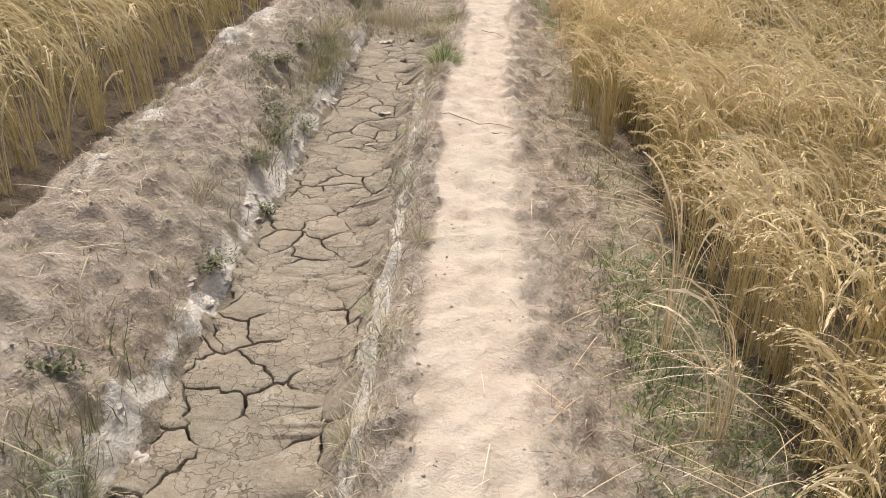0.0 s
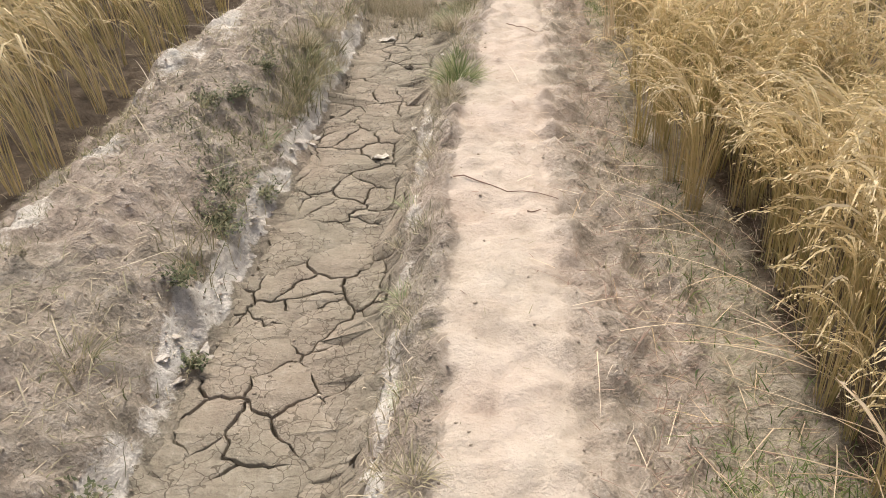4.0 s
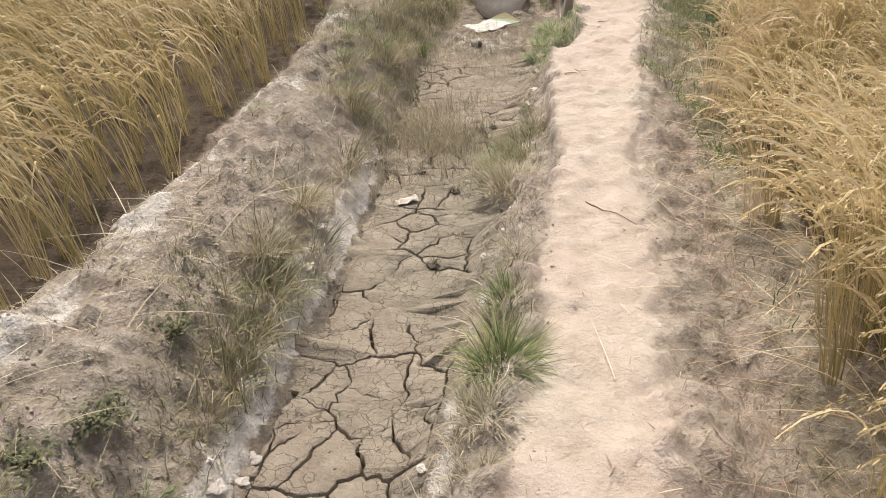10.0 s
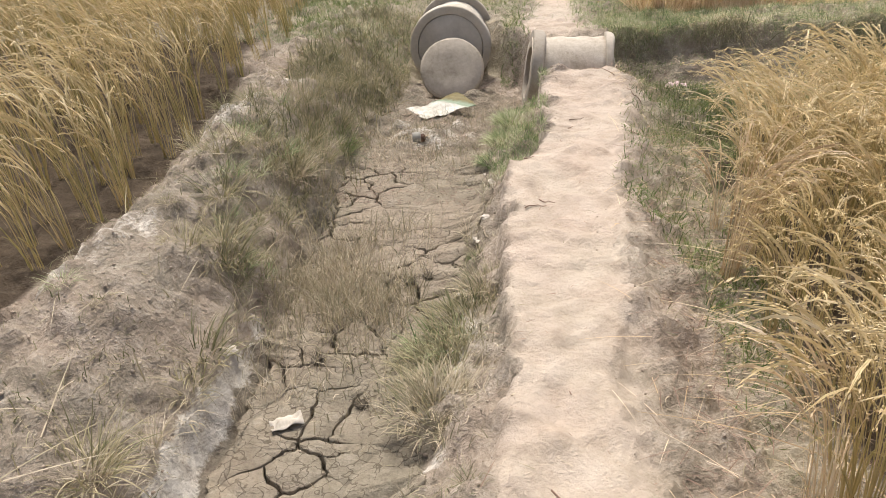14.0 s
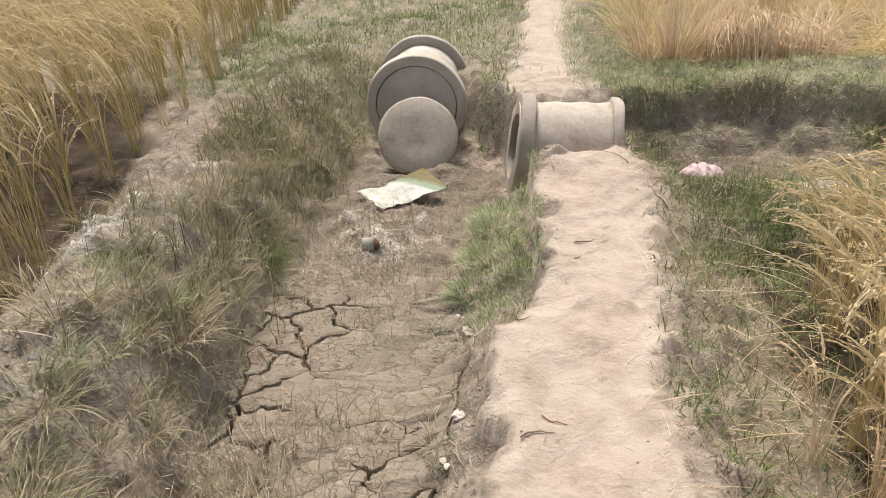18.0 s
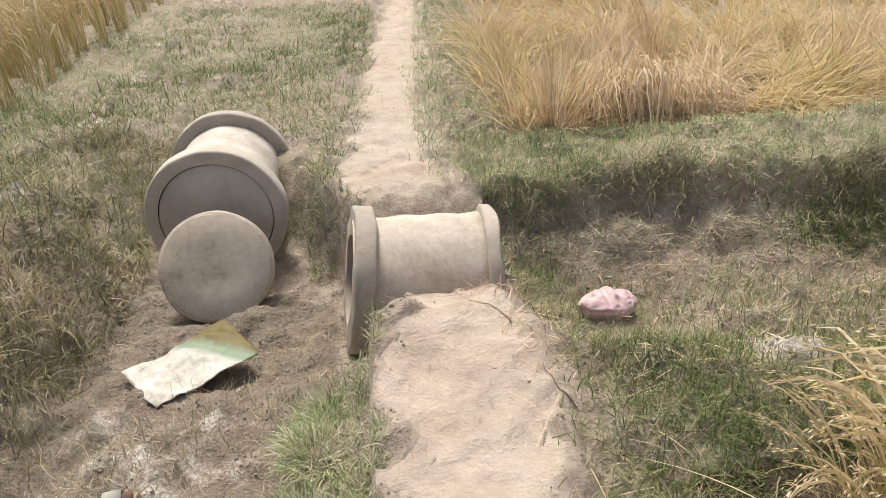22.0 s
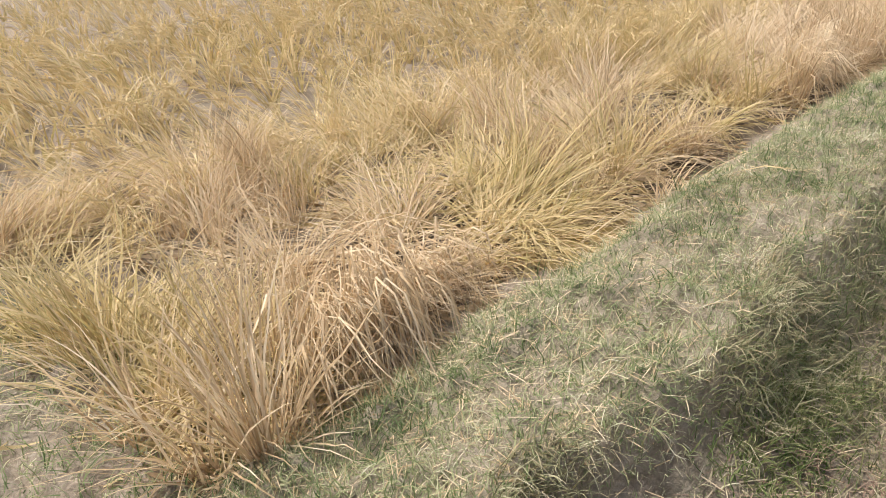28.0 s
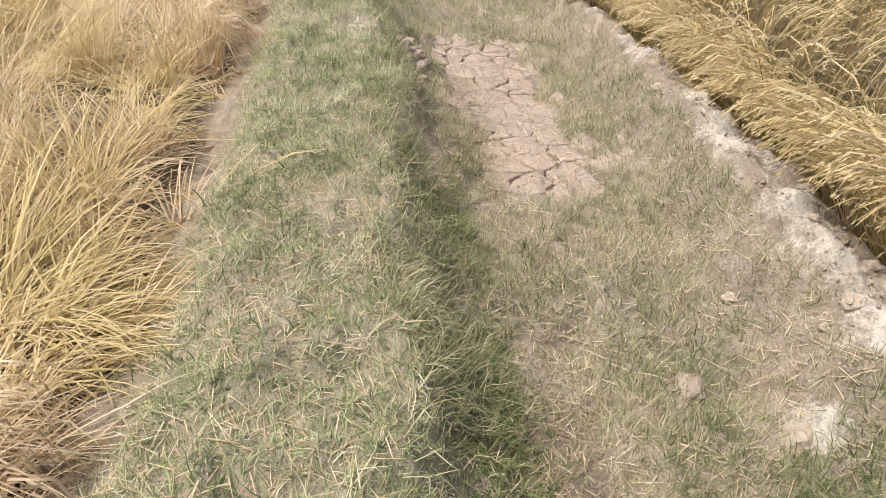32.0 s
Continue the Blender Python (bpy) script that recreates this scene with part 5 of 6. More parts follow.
def turned(profile, segments=64, close=False):
    """A solid of revolution about x from (x, radius) pairs; ends with radius 0 are capped."""
    bm = bmesh.new()
    rings = []
    for x, r in profile:
        rings.append([bm.verts.new((x, r * math.cos(2 * math.pi * k / segments), r * math.sin(2 * math.pi * k / segments))) for k in range(segments)] if r > 0 else [bm.verts.new((x, 0, 0))])
    for a, b in zip(rings, rings[1:]):
        for k in range(segments):
            j = (k + 1) % segments
            if len(a) == 1:
                bm.faces.new((a[0], b[j], b[k]))
            elif len(b) == 1:
                bm.faces.new((a[k], a[j], b[0]))
            else:
                bm.faces.new((a[k], a[j], b[j], b[k]))
    bmesh.ops.recalc_face_normals(bm, faces=bm.faces)
    return bm


def worn(bm, amount, scale, seed):
    """Chips and unevenness."""
    for v in bm.verts:
        v.co += Vector(noise.noise_vector(v.co * scale + Vector((seed, 0, 0)))) * amount
    return bm


def flange(outer, inner, depth, chip=0.004, seed=1):
    e = 0.012
    prof = [(0, inner), (0, outer - e), (e * 0.3, outer - e * 0.3), (e, outer), (depth - e, outer), (depth - e * 0.3, outer - e * 0.3), (depth, outer - e), (depth, inner), (0, inner)]
    return worn(turned(prof), chip, 9, seed)


def pipe_body(r, length, wall=0.045, seed=3):
    n = 12
    prof = [(length * k / n, r + 0.004 * math.sin(k * 1.7)) for k in range(n + 1)] + [(length, r - wall), (0, r - wall), (0, r)]
    return worn(turned(prof), 0.004, 8, seed)


culvert = base("culvert_pipe", (0.05, 10.69, -0.085), 0)
tagged(culvert, "short flanged concrete pipe half buried across the path", "concrete pipe")
o = part("flange", flange(0.318, 0.19, 0.085, 0.009, 4), M_CONCRETE, culvert, "wide flat concrete flange, slightly tilted")
o.location, o.rotation_euler = (-0.03, 0, 0), (0, radians(8), radians(3))
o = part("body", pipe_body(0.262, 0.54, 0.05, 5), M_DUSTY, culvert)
o = part("collar", flange(0.294, 0.2, 0.06, 0.013, 8), M_CONCRETE, culvert, "chipped concrete collar")
o.location = (0.53, 0, 0)

drum = base("concrete_drum", (-0.62, 11.28, -0.03), 91)
tagged(drum, "plugged concrete pipe with two flanges, lying on the bank", "concrete pipe")
part("front_flange", flange(0.338, 0.273, 0.10, 0.003, 11), M_DRUM_LIFTED, drum, "concrete rim round the plug")
e_ = 0.01
o = part("plug", worn(turned([(0.003, 0), (0.003, 0.264), (0.003 + e_ * 0.6, 0.269), (0.1, 0.269), (0.1, 0)]), 0.002, 6, 12), M_DRUM_LIFTED, drum, "flat grey concrete plug")
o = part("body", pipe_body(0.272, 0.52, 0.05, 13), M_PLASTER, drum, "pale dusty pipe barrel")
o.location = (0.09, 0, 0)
o = part("back_flange", flange(0.335, 0.2, 0.07, 0.005, 15), M_CONCRETE, drum)
o.location = (0.59, 0, 0)


def disc():
    """A thick round concrete disc leaning on the drum."""
    r, d, e = 0.255, 0.085, 0.016
    thing = base("concrete_disc", (-0.575, 10.92, -0.105))
    thing.matrix_world = pose(-0.575, 10.92, -0.105, 0, 0, 93) @ pose(0, 0, 0, 0, 33, 0)
    tagged(thing, "round grey concrete disc leaning against the drum", "concrete disc")
    part("face", worn(turned([(-0.004, 0), (-0.004, r * 0.5), (-0.004, r - 0.02), (0.0, r - 0.014), (0.006, r - 0.014), (0.006, 0)]), 0.004, 7, 21), M_CAST, thing, "smooth cast face")
    part("slab", worn(turned([(0, 0), (0, r * 0.5), (0, r - e), (e * 0.3, r - e * 0.3), (e, r), (d - e, r), (d - e * 0.3, r - e * 0.3), (d, r - e), (d, 0)]), 0.007, 7, 22), M_CAST, thing)


disc()

# ---- litter ----


def plain(name, stops, rough=0.6, scale=25.0):
    m, n, l, b = material(name, rough)
    c = ramp(n, l, noise_node(n, l, scale, 4, 0.6, place_of(n)), stops)
    l.new(c, b.inputs["Base Color"])
    return m, n, l, b


def sack_material():
    m, n, l, b = material("woven_sack", 0.55)
    p = place_of(n)
    s = n.new("ShaderNodeSeparateXYZ")
    l.new(p, s.inputs[0])
    f = noise_node(n, l, 14, 6, 0.7, p)
    c = ramp(n, l, f, [(0.32, (0.30, 0.285, 0.235)), (0.47, (0.52, 0.50, 0.43)), (0.62, (0.66, 0.65, 0.60))])
    band = calc(n, l, "ADD", calc(n, l, "ADD", calc(n, l, "MULTIPLY", s.outputs[0], 0.85), calc(n, l, "MULTIPLY", s.outputs[1], 0.45)), calc(n, l, "MULTIPLY", calc(n, l, "SUBTRACT", f, 0.5), 0.08))
    c = mixed(n, l, ramp(n, l, calc(n, l, "ADD", band, 0.5), [(0.54, (0, 0, 0)), (0.575, (1, 1, 1))]), c, (0.24, 0.31, 0.22))
    c = mixed(n, l, ramp(n, l, calc(n, l, "ADD", band, 0.5), [(0.60, (0, 0, 0)), (0.645, (1, 1, 1))]), c, (0.17, 0.14, 0.05))
    l.new(c, b.inputs["Base Color"])
    relief(n, l, b, noise_node(n, l, 30, 5, 0.7, p), 0.4, 0.01)
    return m


def sheet(w, h, nx, ny, lift, thick=0.004):
    """A crumpled sheet with thickness; lift gives its height."""
    bm = bmesh.new()
    for side in (0, 1):
        for j in range(ny + 1):
            for i in range(nx + 1):
                x, y = (i / nx - 0.5) * w, (j / ny - 0.5) * h
                ex, ey = 0.008 * w * noise.noise(Vector((y * 14, 1.0, w))), 0.008 * h * noise.noise(Vector((x * 14, 2.0, h)))
                bm.verts.new((x + ex * 2 * x / w * 2, y + ey * 4 * y / h, lift(x, y) + side * thick))
    bm.verts.ensure_lookup_table()
    k, row = (nx + 1) * (ny + 1), nx + 1
    for j in range(ny):
        for i in range(nx):
            a = j * row + i
            bm.faces.new([bm.verts[q] for q in (a, a + row, a + row + 1, a + 1)])
            bm.faces.new([bm.verts[q + k] for q in (a, a + 1, a + row + 1, a + row)])
    rim = [i for i in range(row)] + [j * row + nx for j in range(1, ny + 1)] + [ny * row + i for i in range(nx - 1, -1, -1)] + [j * row for j in range(ny - 1, 0, -1)]
    for a, b in zip(rim, rim[1:] + rim[:1]):
        bm.faces.new([bm.verts[q] for q in (a, b, b + k, a + k)])
    bmesh.ops.recalc_face_normals(bm, faces=bm.faces)
    return bm


def sack():
    f = lambda x, y: 0.035 + 0.10 * max(0, x - 0.03) * (1 + 3 * y) + 0.024 * noise.noise(Vector((x * 8, y * 8, 3))) + 0.016 * abs(noise.noise(Vector((x * 16 + y * 10, y * 7, 5)))) + 0.005 * noise.noise(Vector((x * 40, y * 40, 5))) - 0.12 * max(0, y - 0.05)
    ob = part("empty_sack", sheet(0.44, 0.29, 40, 26, f), sack_material())
    ob.matrix_world = pose(-0.61, 10.42, float(land(-0.61, 10.42)) + 0.06, 4, -3, 38)
    return tagged(ob, "white woven plastic sack with green and yellow print", "sack")


sack()


def knotted_bag():
    bm = bmesh.new()
    bmesh.ops.create_icosphere(bm, subdivisions=5, radius=1)
    for v in bm.verts:
        c = v.co.copy()
        knot = math.exp(-(((c.x - 0.35) / 0.2) ** 2 + ((c.z - 0.7) / 0.5) ** 2))
        fold = 0.2 * abs(noise.noise(Vector((c.x * 1.1 + 3.1, c.y * 1.3, c.z * 1.3 + 1.7)))) + 0.13 * abs(noise.noise(Vector((c.x * 1.5, c.y * 3.5 + c.x * 2, c.z * 3.5))))
        ray = 0.025 * abs(math.sin(4.5 * math.atan2(c.y, c.x - 0.35))) * max(0, c.z)
        v.co = Vector((c.x * 0.125, c.y * 0.09, c.z * (0.072 - 0.02 * math.exp(-((c.x + 0.15) / 0.12) ** 2)))) * (1.05 - fold - ray - 0.16 * knot)
        v.co.z = max(v.co.z, -0.05)
    m, n, l, b = plain("pink_film", [(0.3, (0.54, 0.37, 0.38)), (0.7, (0.72, 0.55, 0.55))], 0.4, 18)
    b.inputs["Subsurface Weight"].default_value = 0.0
    ob = part("plastic_bag", bm, m, None)
    ob.matrix_world = pose(1.10, 10.52, float(land(1.10, 10.52)) + 0.047, 0, 0, 5)
    return tagged(ob, "tied pink plastic bag lying in the channel grass", "plastic bag")


knotted_bag()


def pipe_stub():
    thing = base("pipe_stub", (-0.72, 9.67, float(land(-0.72, 9.67)) + 0.03), 10)
    tagged(thing, "short broken piece of grey pipe with dry roots", "pipe piece")
    grey, *_ = plain("grey_pvc", [(0.3, (0.30, 0.29, 0.25)), (0.7, (0.42, 0.41, 0.36))], 0.6)
    dark, *_ = plain("clay_inside", [(0.3, (0.10, 0.06, 0.045)), (0.7, (0.18, 0.11, 0.08))], 0.9)
    part("sleeve", turned([(0, 0.034), (0.055, 0.036), (0.055, 0.03), (0, 0.029), (0, 0.034)], 32), grey, thing)
    o = part("filling", worn(turned([(0.008, 0), (0.008, 0.0288), (0.075, 0.027), (0.085, 0.014), (0.086, 0)], 24), 0.006, 30, 2), dark, thing, "dark clay filling")
    k = 9
    a = rng.uniform(-1.2, 1.2, k)
    v, f, _ = ribbons(np.tile([[0.08, 0, 0.0]], (k, 1)), a, rng.uniform(0.04, 0.09, k), np.full(k, 1.2), rng.uniform(1.6, 2.4, k), np.full(k, 0.003), 4)
    r = mesh_object("roots", v, f, [M_STRAW])
    r.parent = thing


pipe_stub()
M_PAPER, *_ = plain("dirty_paper", [(0.3, (0.36, 0.32, 0.26)), (0.65, (0.60, 0.56, 0.49))], 0.8)


def scrap(x, y, w, h, turn, seed):
    f = lambda a, b: 0.014 + 0.03 * noise.noise(Vector((a * 30, b * 30, seed))) + 0.5 * max(0, a - w * 0.15) * 0.4
    ob = part("paper_scrap", sheet(w, h, 12, 8, f, 0.0015), M_PAPER)
    ob.matrix_world = pose(x, y, float(land(x, y)), 0, 0, turn)
    tagged(ob, "crumpled dirty white scrap on the mud", "scrap", "scraps in the ditch")


scrap(-0.55, 4.95, 0.085, 0.05, 30, 1)
scrap(-0.765, 6.94, 0.11, 0.06, 28, 5)


def clod_mesh(seed, flat=0.6, rough=0.3):
    bm = bmesh.new()
    bmesh.ops.create_icosphere(bm, subdivisions=3, radius=1)
    for v in bm.verts:
        c = v.co.copy()
        k = 1 + rough * noise.noise(c * 1.3 + Vector((seed, 0, 0))) * 1.8 + 0.2 * noise.noise(c * 4 + Vector((0, seed, 0)))
        v.co = Vector((c.x, c.y * 0.8, c.z * flat)) * k
    me = bpy.data.meshes.new("clod")
    bm.to_mesh(me)
    bm.free()
    return me


CLODS = [clod_mesh(s) for s in range(8)]
for me_ in CLODS:
    me_.materials.append(M_CLOD)
CRUSTS = [clod_mesh(s + 20, 0.32, 0.5) for s in range(6)]
for me_ in CRUSTS:
    me_.materials.append(M_CRUST)


def clod(meshes, x, y, size, label, group, sink=0.3):
    ob = new("clod", meshes[rng.randint(len(meshes))])
    ob.matrix_world = pose(x, y, float(land(x, y)) + size * (0.3 - sink * 0.5), rng.uniform(-15, 15), rng.uniform(-15, 15), rng.uniform(0, 360)) @ Matrix.Scale(size, 4)
    return tagged(ob, label, "clod", group)


for k_ in range(70):
    x_ = 2.3 + 7.5 * rng.rand() ** 1.5
    y_ = float(np.interp(x_, [0.5, 0.9, 1.6, 2.4, 5, 9], [10.35, 10.1, 10.0, 9.92, 9.72, 9.45])) - 0.27 + rng.normal(0, 0.1)
    clod(CLODS, x_, y_, 0.012 + 0.028 * rng.rand() ** 2, "pale dry clod on the channel bund", "clods of the channel bund", 0.75)
for k_ in range(18):
    clod(CLODS, 5.9 + rng.normal(0, 0.1), 10.95 + rng.normal(0, 0.08), rng.uniform(0.02, 0.06), "pale dug clod on the bank", "clods on the bank")
for x_, y_, s_ in ((2.6, 10.27, 0.06), (7.1, 9.45, 0.09), (3.03, 9.93, 0.035), (2.33, 10.04, 0.06)):
    clod(CLODS, x_, y_, s_, "single pale dry earth clod", "loose clods")
for k_ in range(60):
    y_ = rng.uniform(1.2, 7.6)
    if lattice(0.0, y_, 2.3, 3) > -0.15:
        clod(CRUSTS, float(np.interp(y_, MUD_L_Y, MUD_L)) + rng.normal(-0.03, 0.035), y_, rng.uniform(0.01, 0.032), "pale salt-crusted clod at the ditch edge", "crusted clods", 0.7)
for k_ in range(30):
    y_ = rng.uniform(1.2, 9.3)
    if lattice(5.0, y_, 1.4, 6) > -0.05:
        clod(CRUSTS, float(np.interp(y_, MUD_Y, MUD_R)) + rng.normal(0.02, 0.02), y_, rng.uniform(0.012, 0.035), "pale crumbling clod under the path", "crusted clods", 0.7)
for k_ in range(34):
    x_ = rng.uniform(0.08, 0.66)
    y_ = 10.45 + rng.normal(0, 0.04) if x_ > 0.25 else rng.uniform(10.1, 10.5)
    clod(CLODS, x_, y_, 0.008 + 0.02 * rng.rand() ** 2, "small earth clod before the pipe", "rubble before the pipe", 0.6)
STUBS = [(-0.53, 7.06), (-0.42, 7.08), (-0.48, 7.9), (-0.54, 6.34), (-0.4, 7.95), (-0.75, 7.3)]
M_DARK = lump_material("dark_stubble", [(0.3, (0.07, 0.06, 0.045)), (0.7, (0.17, 0.145, 0.11))], 40, 0.9, 0.01)
M_STUBBLE = blade_material("dark_stalks", [(0.0, (0.05, 0.042, 0.03)), (0.6, (0.12, 0.10, 0.07)), (1.0, (0.24, 0.20, 0.14))], 0.0)
dark_clod = clod_mesh(51, 0.7, 0.5)
dark_clod.materials.append(M_DARK)
for x_, y_ in STUBS:
    size_ = 0.018 + 0.012 * (abs(x_ * 37) % 1)
    ob_ = base("root_stub", (x_, y_, float(land(x_, y_)) + 0.004), 77 * x_)
    ball_ = new("root_ball", dark_clod)
    ball_.parent, ball_.scale = ob_, (size_, size_, size_ * 0.7)
    n_ = 46
    a_ = rng.uniform(0, 2 * np.pi, n_)
    b_ = rng.uniform(0.1, 1.3, n_)
    v_, f_, _ = ribbons(np.c_[np.cos(a_), np.sin(a_), np.zeros(n_)] * size_ * 0.8 * rng.rand(n_, 1), a_, rng.uniform(0.02, 0.06, n_), b_, b_ + 0.6, np.full(n_, 0.0028), 3, 0.9)
    tagged(mesh_object("stubble", v_, f_, [M_STUBBLE]), kind="stuff").parent = ob_
    tagged(ob_, "dark rotted plant stub in the mud", "plant stub", "stubs in the ditch bed")

# fallen straws on path and slope
k_ = 220
x_, y_ = rng.uniform(0.05, 1.0, k_), rng.uniform(1, 10.2, k_)
s_ = x_ > path_edges(y_)[1] - 0.12
x_, y_ = x_[s_], y_[s_]
n_ = len(x_)
v_, f_, _ = ribbons(np.c_[x_, y_, land(x_, y_) + 0.012], rng.uniform(0, 2 * np.pi, n_), rng.uniform(0.06, 0.3, n_), np.full(n_, 1.4), np.full(n_, 1.68), np.full(n_, 0.003), 4)
tagged(mesh_object("fallen_straw", v_, f_, [M_STRAW]), "loose pale straws fallen beside the path", "straw", kind="stuff")


def twig(x, y, length, turn, curl):
    """A bent dry twig lying on the path."""
    bm = bmesh.new()
    rings, n = [], 9
    for k in range(n):
        s = k / (n - 1)
        a = turn + 0.45 * curl * (s - 0.5)
        px, py = x + length * (s - 0.5) * math.cos(a), y + length * (s - 0.5) * math.sin(a)
        pz = float(land(px, py)) + 0.004 + 0.006 * abs(noise.noise(Vector((s * 4, x * 9, y))))
        r = 0.0026 * (1.15 - 0.7 * s)
        rings.append([bm.verts.new((px - x - r * math.sin(a) * math.cos(q), py - y + r * math.cos(a) * math.cos(q), pz + r * math.sin(q))) for q in (0, 1.05, 2.1, 3.14, 4.19, 5.24)])
    for a_, b_ in zip(rings, rings[1:]):
        for k in range(6):
            bm.faces.new((a_[k], a_[(k + 1) % 6], b_[(k + 1) % 6], b_[k]))
    bm.faces.new(rings[0][::-1]), bm.faces.new(rings[-1])
    ob = part("twig", bm, M_TWIG)
    ob.location = (x, y, 0)
    tagged(ob, "short bent dry twig on the bare path", "twig", "twigs on the path")


for x_, y_, l_, a_, c_ in ((0.31, 9.23, 0.09, 0.15, 1.2), (0.65, 9.13, 0.22, 1.2, 0.9), (0.27, 9.1, 0.03, 0.3, 0.5), (0.04, 8.65, 0.05, 0.1, 0.6), (0.07, 8.08, 0.1, 0.2, -1.0), (0.2, 6.35, 0.27, -0.65, 0.7), (0.09, 4.14, 0.52, -0.35, 0.25), (0.19, 3.95, 0.06, 0.4, 0.8), (0.12, 8.13, 0.08, -0.5, 0.6), (0.2, 10.28, 0.07, 0.2, 0.8), (0.55, 10.15, 0.2, 2.3, 1.1), (0.68, 9.75, 0.18, 2.0, -0.8)):
    twig(x_, y_, l_, a_, c_)

# single stalks fallen out of the rice over the slope
k_ = 170
y_ = rng.uniform(1.2, 9.2, k_)
x_ = rice_edge(y_) + rng.uniform(-0.02, 0.2, k_)
b_ = rng.uniform(0.8, 1.25, k_)
v_, f_, mid_ = ribbons(np.c_[x_, y_, land(x_, y_) + 0.02], np.pi + rng.normal(0, 0.6, k_), rng.uniform(0.3, 0.62, k_), b_, np.minimum(b_ + rng.uniform(0.4, 0.9, k_), 1.85), np.full(k_, 0.0042), 8, 0.8)
v_[:, 2] = np.maximum(v_[:, 2], land(v_[:, 0], v_[:, 1]) + 0.006)
tagged(mesh_object("leaning_stalk", v_, f_, [M_STRAW]), "single bleached rice stalks leaning over the slope", "straw", kind="stuff")

# ---- plates of dried mud ----
from mathutils.geometry import tessellate_polygon


def clipped(poly, nx, ny, c):
    """The part of a polygon where nx*x + ny*y <= c."""
    out = []
    for k in range(len(poly)):
        a, b = poly[k - 1], poly[k]
        da, db = nx * a[0] + ny * a[1] - c, nx * b[0] + ny * b[1] - c
        if (da <= 0) != (db <= 0):
            t = da / (da - db)
            out.append((a[0] + t * (b[0] - a[0]), a[1] + t * (b[1] - a[1])))
        if db <= 0:
            out.append(b)
    return out


def cells(x0, x1, y0, y1, size):
    """Uneven polygon cells over a rectangle."""
    r = np.random.RandomState(5)
    gx, gy = np.meshgrid(np.arange(x0 - size, x1 + size, size), np.arange(y0 - size, y1 + size, size))
    pts = np.c_[gx.ravel(), gy.ravel()] + r.uniform(-0.46, 0.46, (gx.size, 2)) * size
    pts = pts[r.rand(len(pts)) > 0.25]
    for p in pts:
        if not (x0 < p[0] < x1 and y0 < p[1] < y1):
            continue
        d = np.hypot(*(pts - p).T)
        poly = [(p[0] - size * 1.5, p[1] - size * 1.5), (p[0] + size * 1.5, p[1] - size * 1.5), (p[0] + size * 1.5, p[1] + size * 1.5), (p[0] - size * 1.5, p[1] + size * 1.5)]
        for q in pts[(d > 0) & (d < size * 3)]:
            n = q - p
            poly = clipped(poly, n[0], n[1], n @ (p + q) / 2)
        if len(poly) >= 3:
            yield p, poly


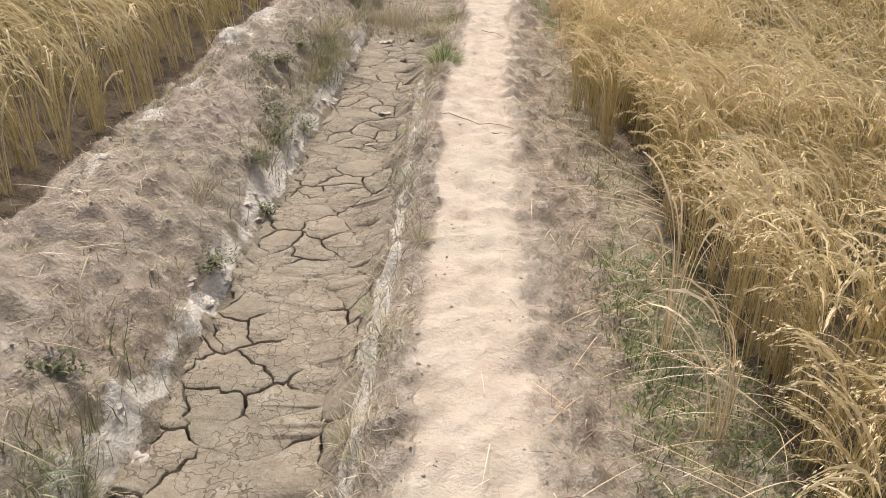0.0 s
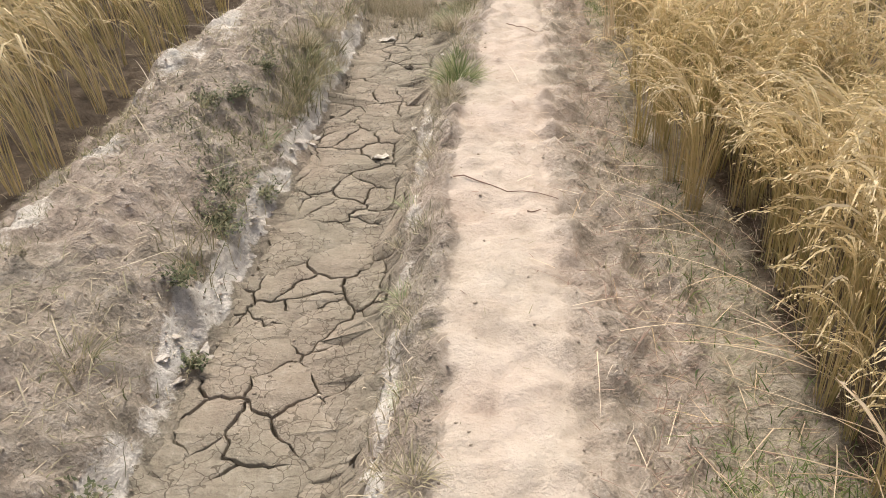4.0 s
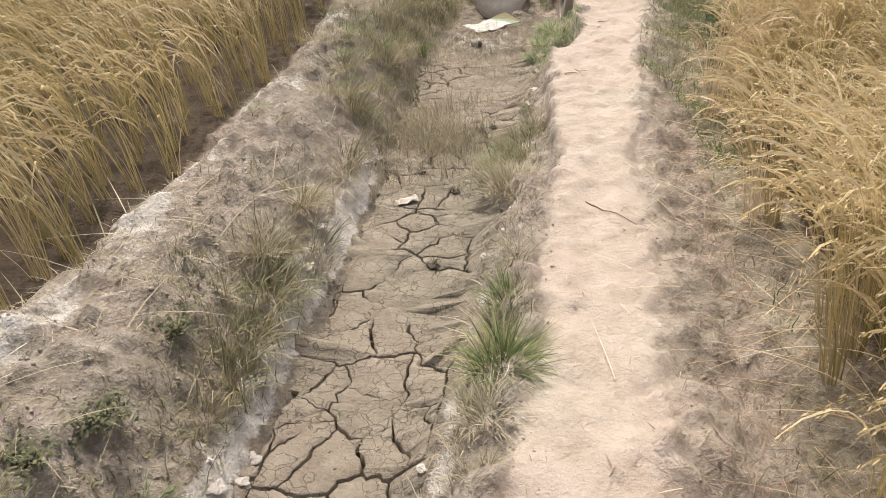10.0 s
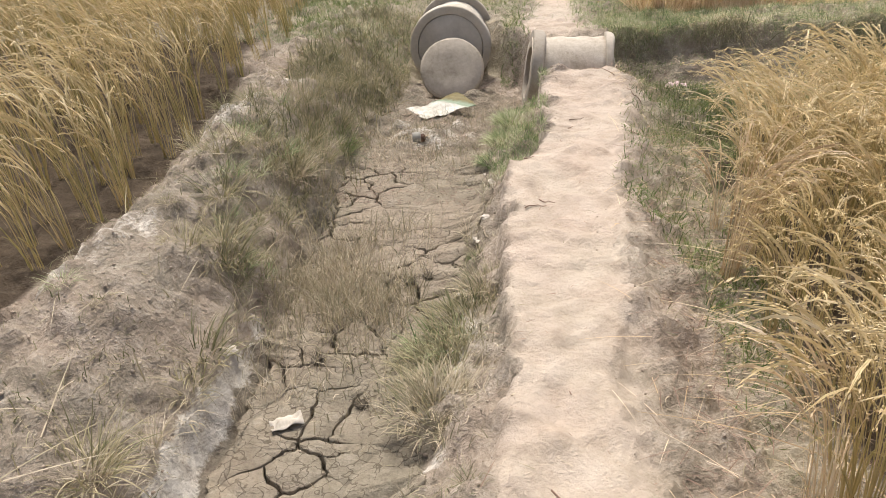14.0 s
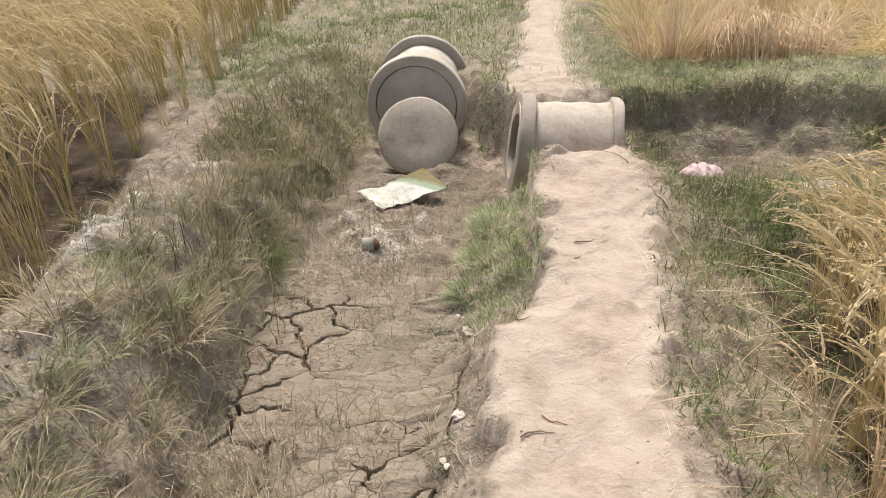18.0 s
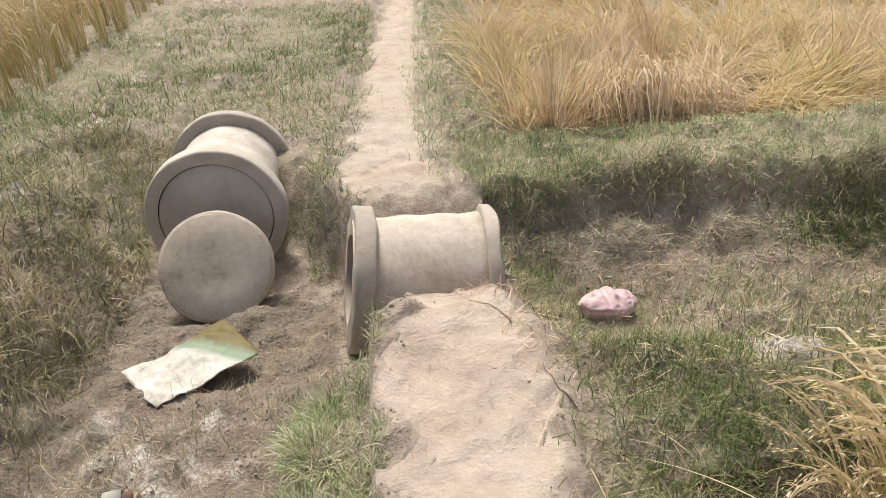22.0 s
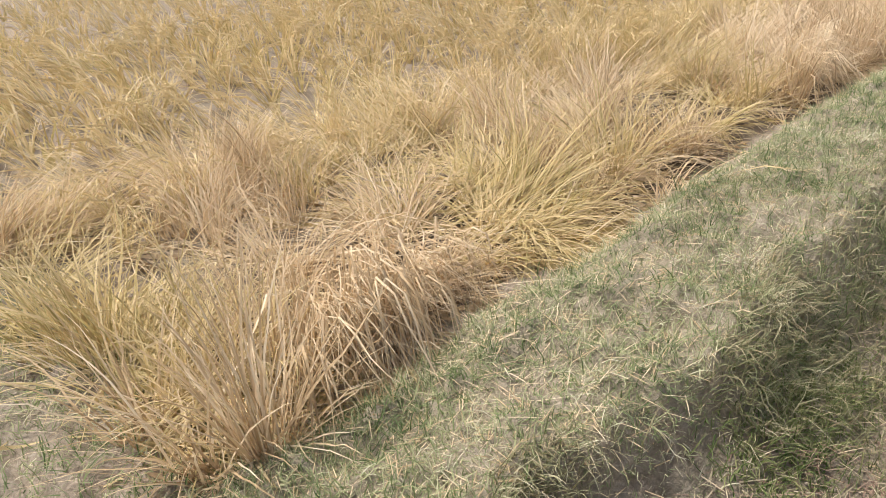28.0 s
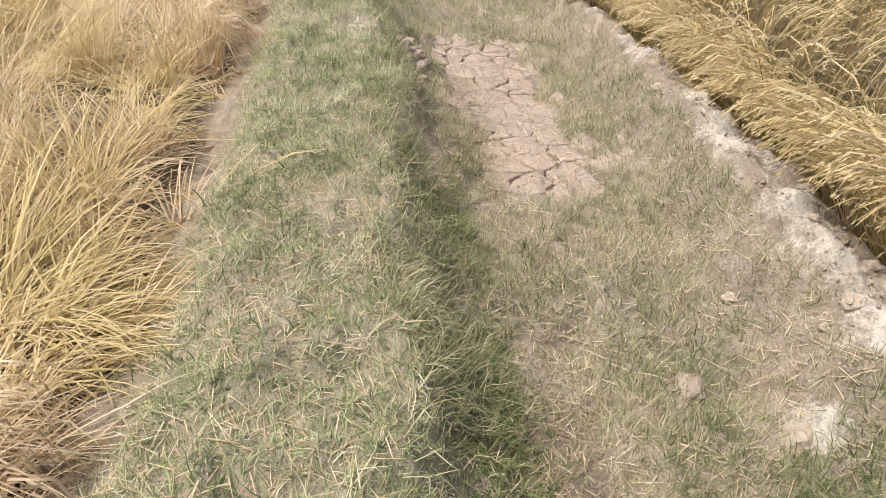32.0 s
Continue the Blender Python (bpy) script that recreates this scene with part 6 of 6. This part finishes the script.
def plate_arrays(poly, thick=0.068, step=0.013, wide=1.0):
    """A dried plate: ragged outline, open joints of uneven width, worn rim, curled a little."""
    pts = []
    for k in range(len(poly)):
        a, b = np.array(poly[k - 1]), np.array(poly[k])
        m = max(1, int(np.hypot(*(b - a)) / step))
        pts += [a + (b - a) * j / m for j in range(m)]
    pts = np.array(pts)
    jag = np.c_[fractal(pts[:, 0], pts[:, 1], 6, 3, 61), fractal(pts[:, 0], pts[:, 1], 6, 3, 67)] * 0.07
    jag += np.c_[fractal(pts[:, 0], pts[:, 1], 34, 3, 62), fractal(pts[:, 0], pts[:, 1], 34, 3, 68)] * 0.024
    pts = pts + jag
    c = pts.mean(0)
    d = c - pts
    d /= np.linalg.norm(d, axis=1, keepdims=True) + 1e-9
    gap = 0.0002 + 0.0072 * wide * np.clip(fractal(pts[:, 0], pts[:, 1], 4.2, 3, 71) * 4.0 + 0.36, 0, 1.0)[:, None]
    rim, inner = pts + d * gap, pts + d * gap * 1.35
    if not len(rim):
        return None
    n = len(pts)
    lift = lambda q, o: np.c_[q, land(q[:, 0], q[:, 1]) + 0.002 + o]
    v = np.concatenate([lift(inner[:1], 0), lift(inner, 0), lift(rim, -0.3 * gap[:, 0]), lift(rim, -thick)])
    k = np.arange(n)
    j = (k + 1) % n
    top = np.array(tessellate_polygon([[Vector((a, b, 0)) for a, b in inner]])).reshape(-1, 3) + 1
    f = np.concatenate([top, np.c_[1 + k, 1 + n + k, 1 + n + j], np.c_[1 + k, 1 + n + j, 1 + j], np.c_[1 + n + k, 1 + 2 * n + k, 1 + 2 * n + j], np.c_[1 + n + k, 1 + 2 * n + j, 1 + n + j]])
    return v, f


def mud_plates():
    rest, made = [], 0
    for x0, x1, y0, y1, size, single in ((-1.3, 0.1, 0.9, 9.4, 0.165, True), (3.9, 7.2, 9.8, 10.9, 0.2, False)):
        for p, poly in cells(x0, x1, y0, y1, size):
            if max(float(plated(a, b)) for a, b in (*poly, p)) < 0.5:
                continue
            if single:
                lo, hi = float(np.interp(p[1], MUD_L_Y, MUD_L)), float(np.interp(p[1], MUD_Y, MUD_R))
                poly = clipped(clipped(poly, -1, 0, -lo - 0.03), 1, 0, hi + 0.008)
                if len(poly) < 3:
                    continue
            v, f = plate_arrays(poly, wide=1.0 + 0.4 * (p[1] > 7.4) if single else 2.0)
            if single and 1.6 < p[1] < 8.9 and made < 300:
                o = mesh_object("mud_plate", v - [p[0], p[1], 0], f, [M_PLATE])
                o.location = (p[0], p[1], 0)
                o.parent = ground
                made += 1
            else:
                rest.append((v, f, 0 if single else 1))
    v, f, m = joined(rest)
    o = mesh_object("mud_plates", v, f, [M_PLATE, M_PLATE_PINK], m)
    o.parent = ground
    tagged(o, kind="stuff")


mud_plates()
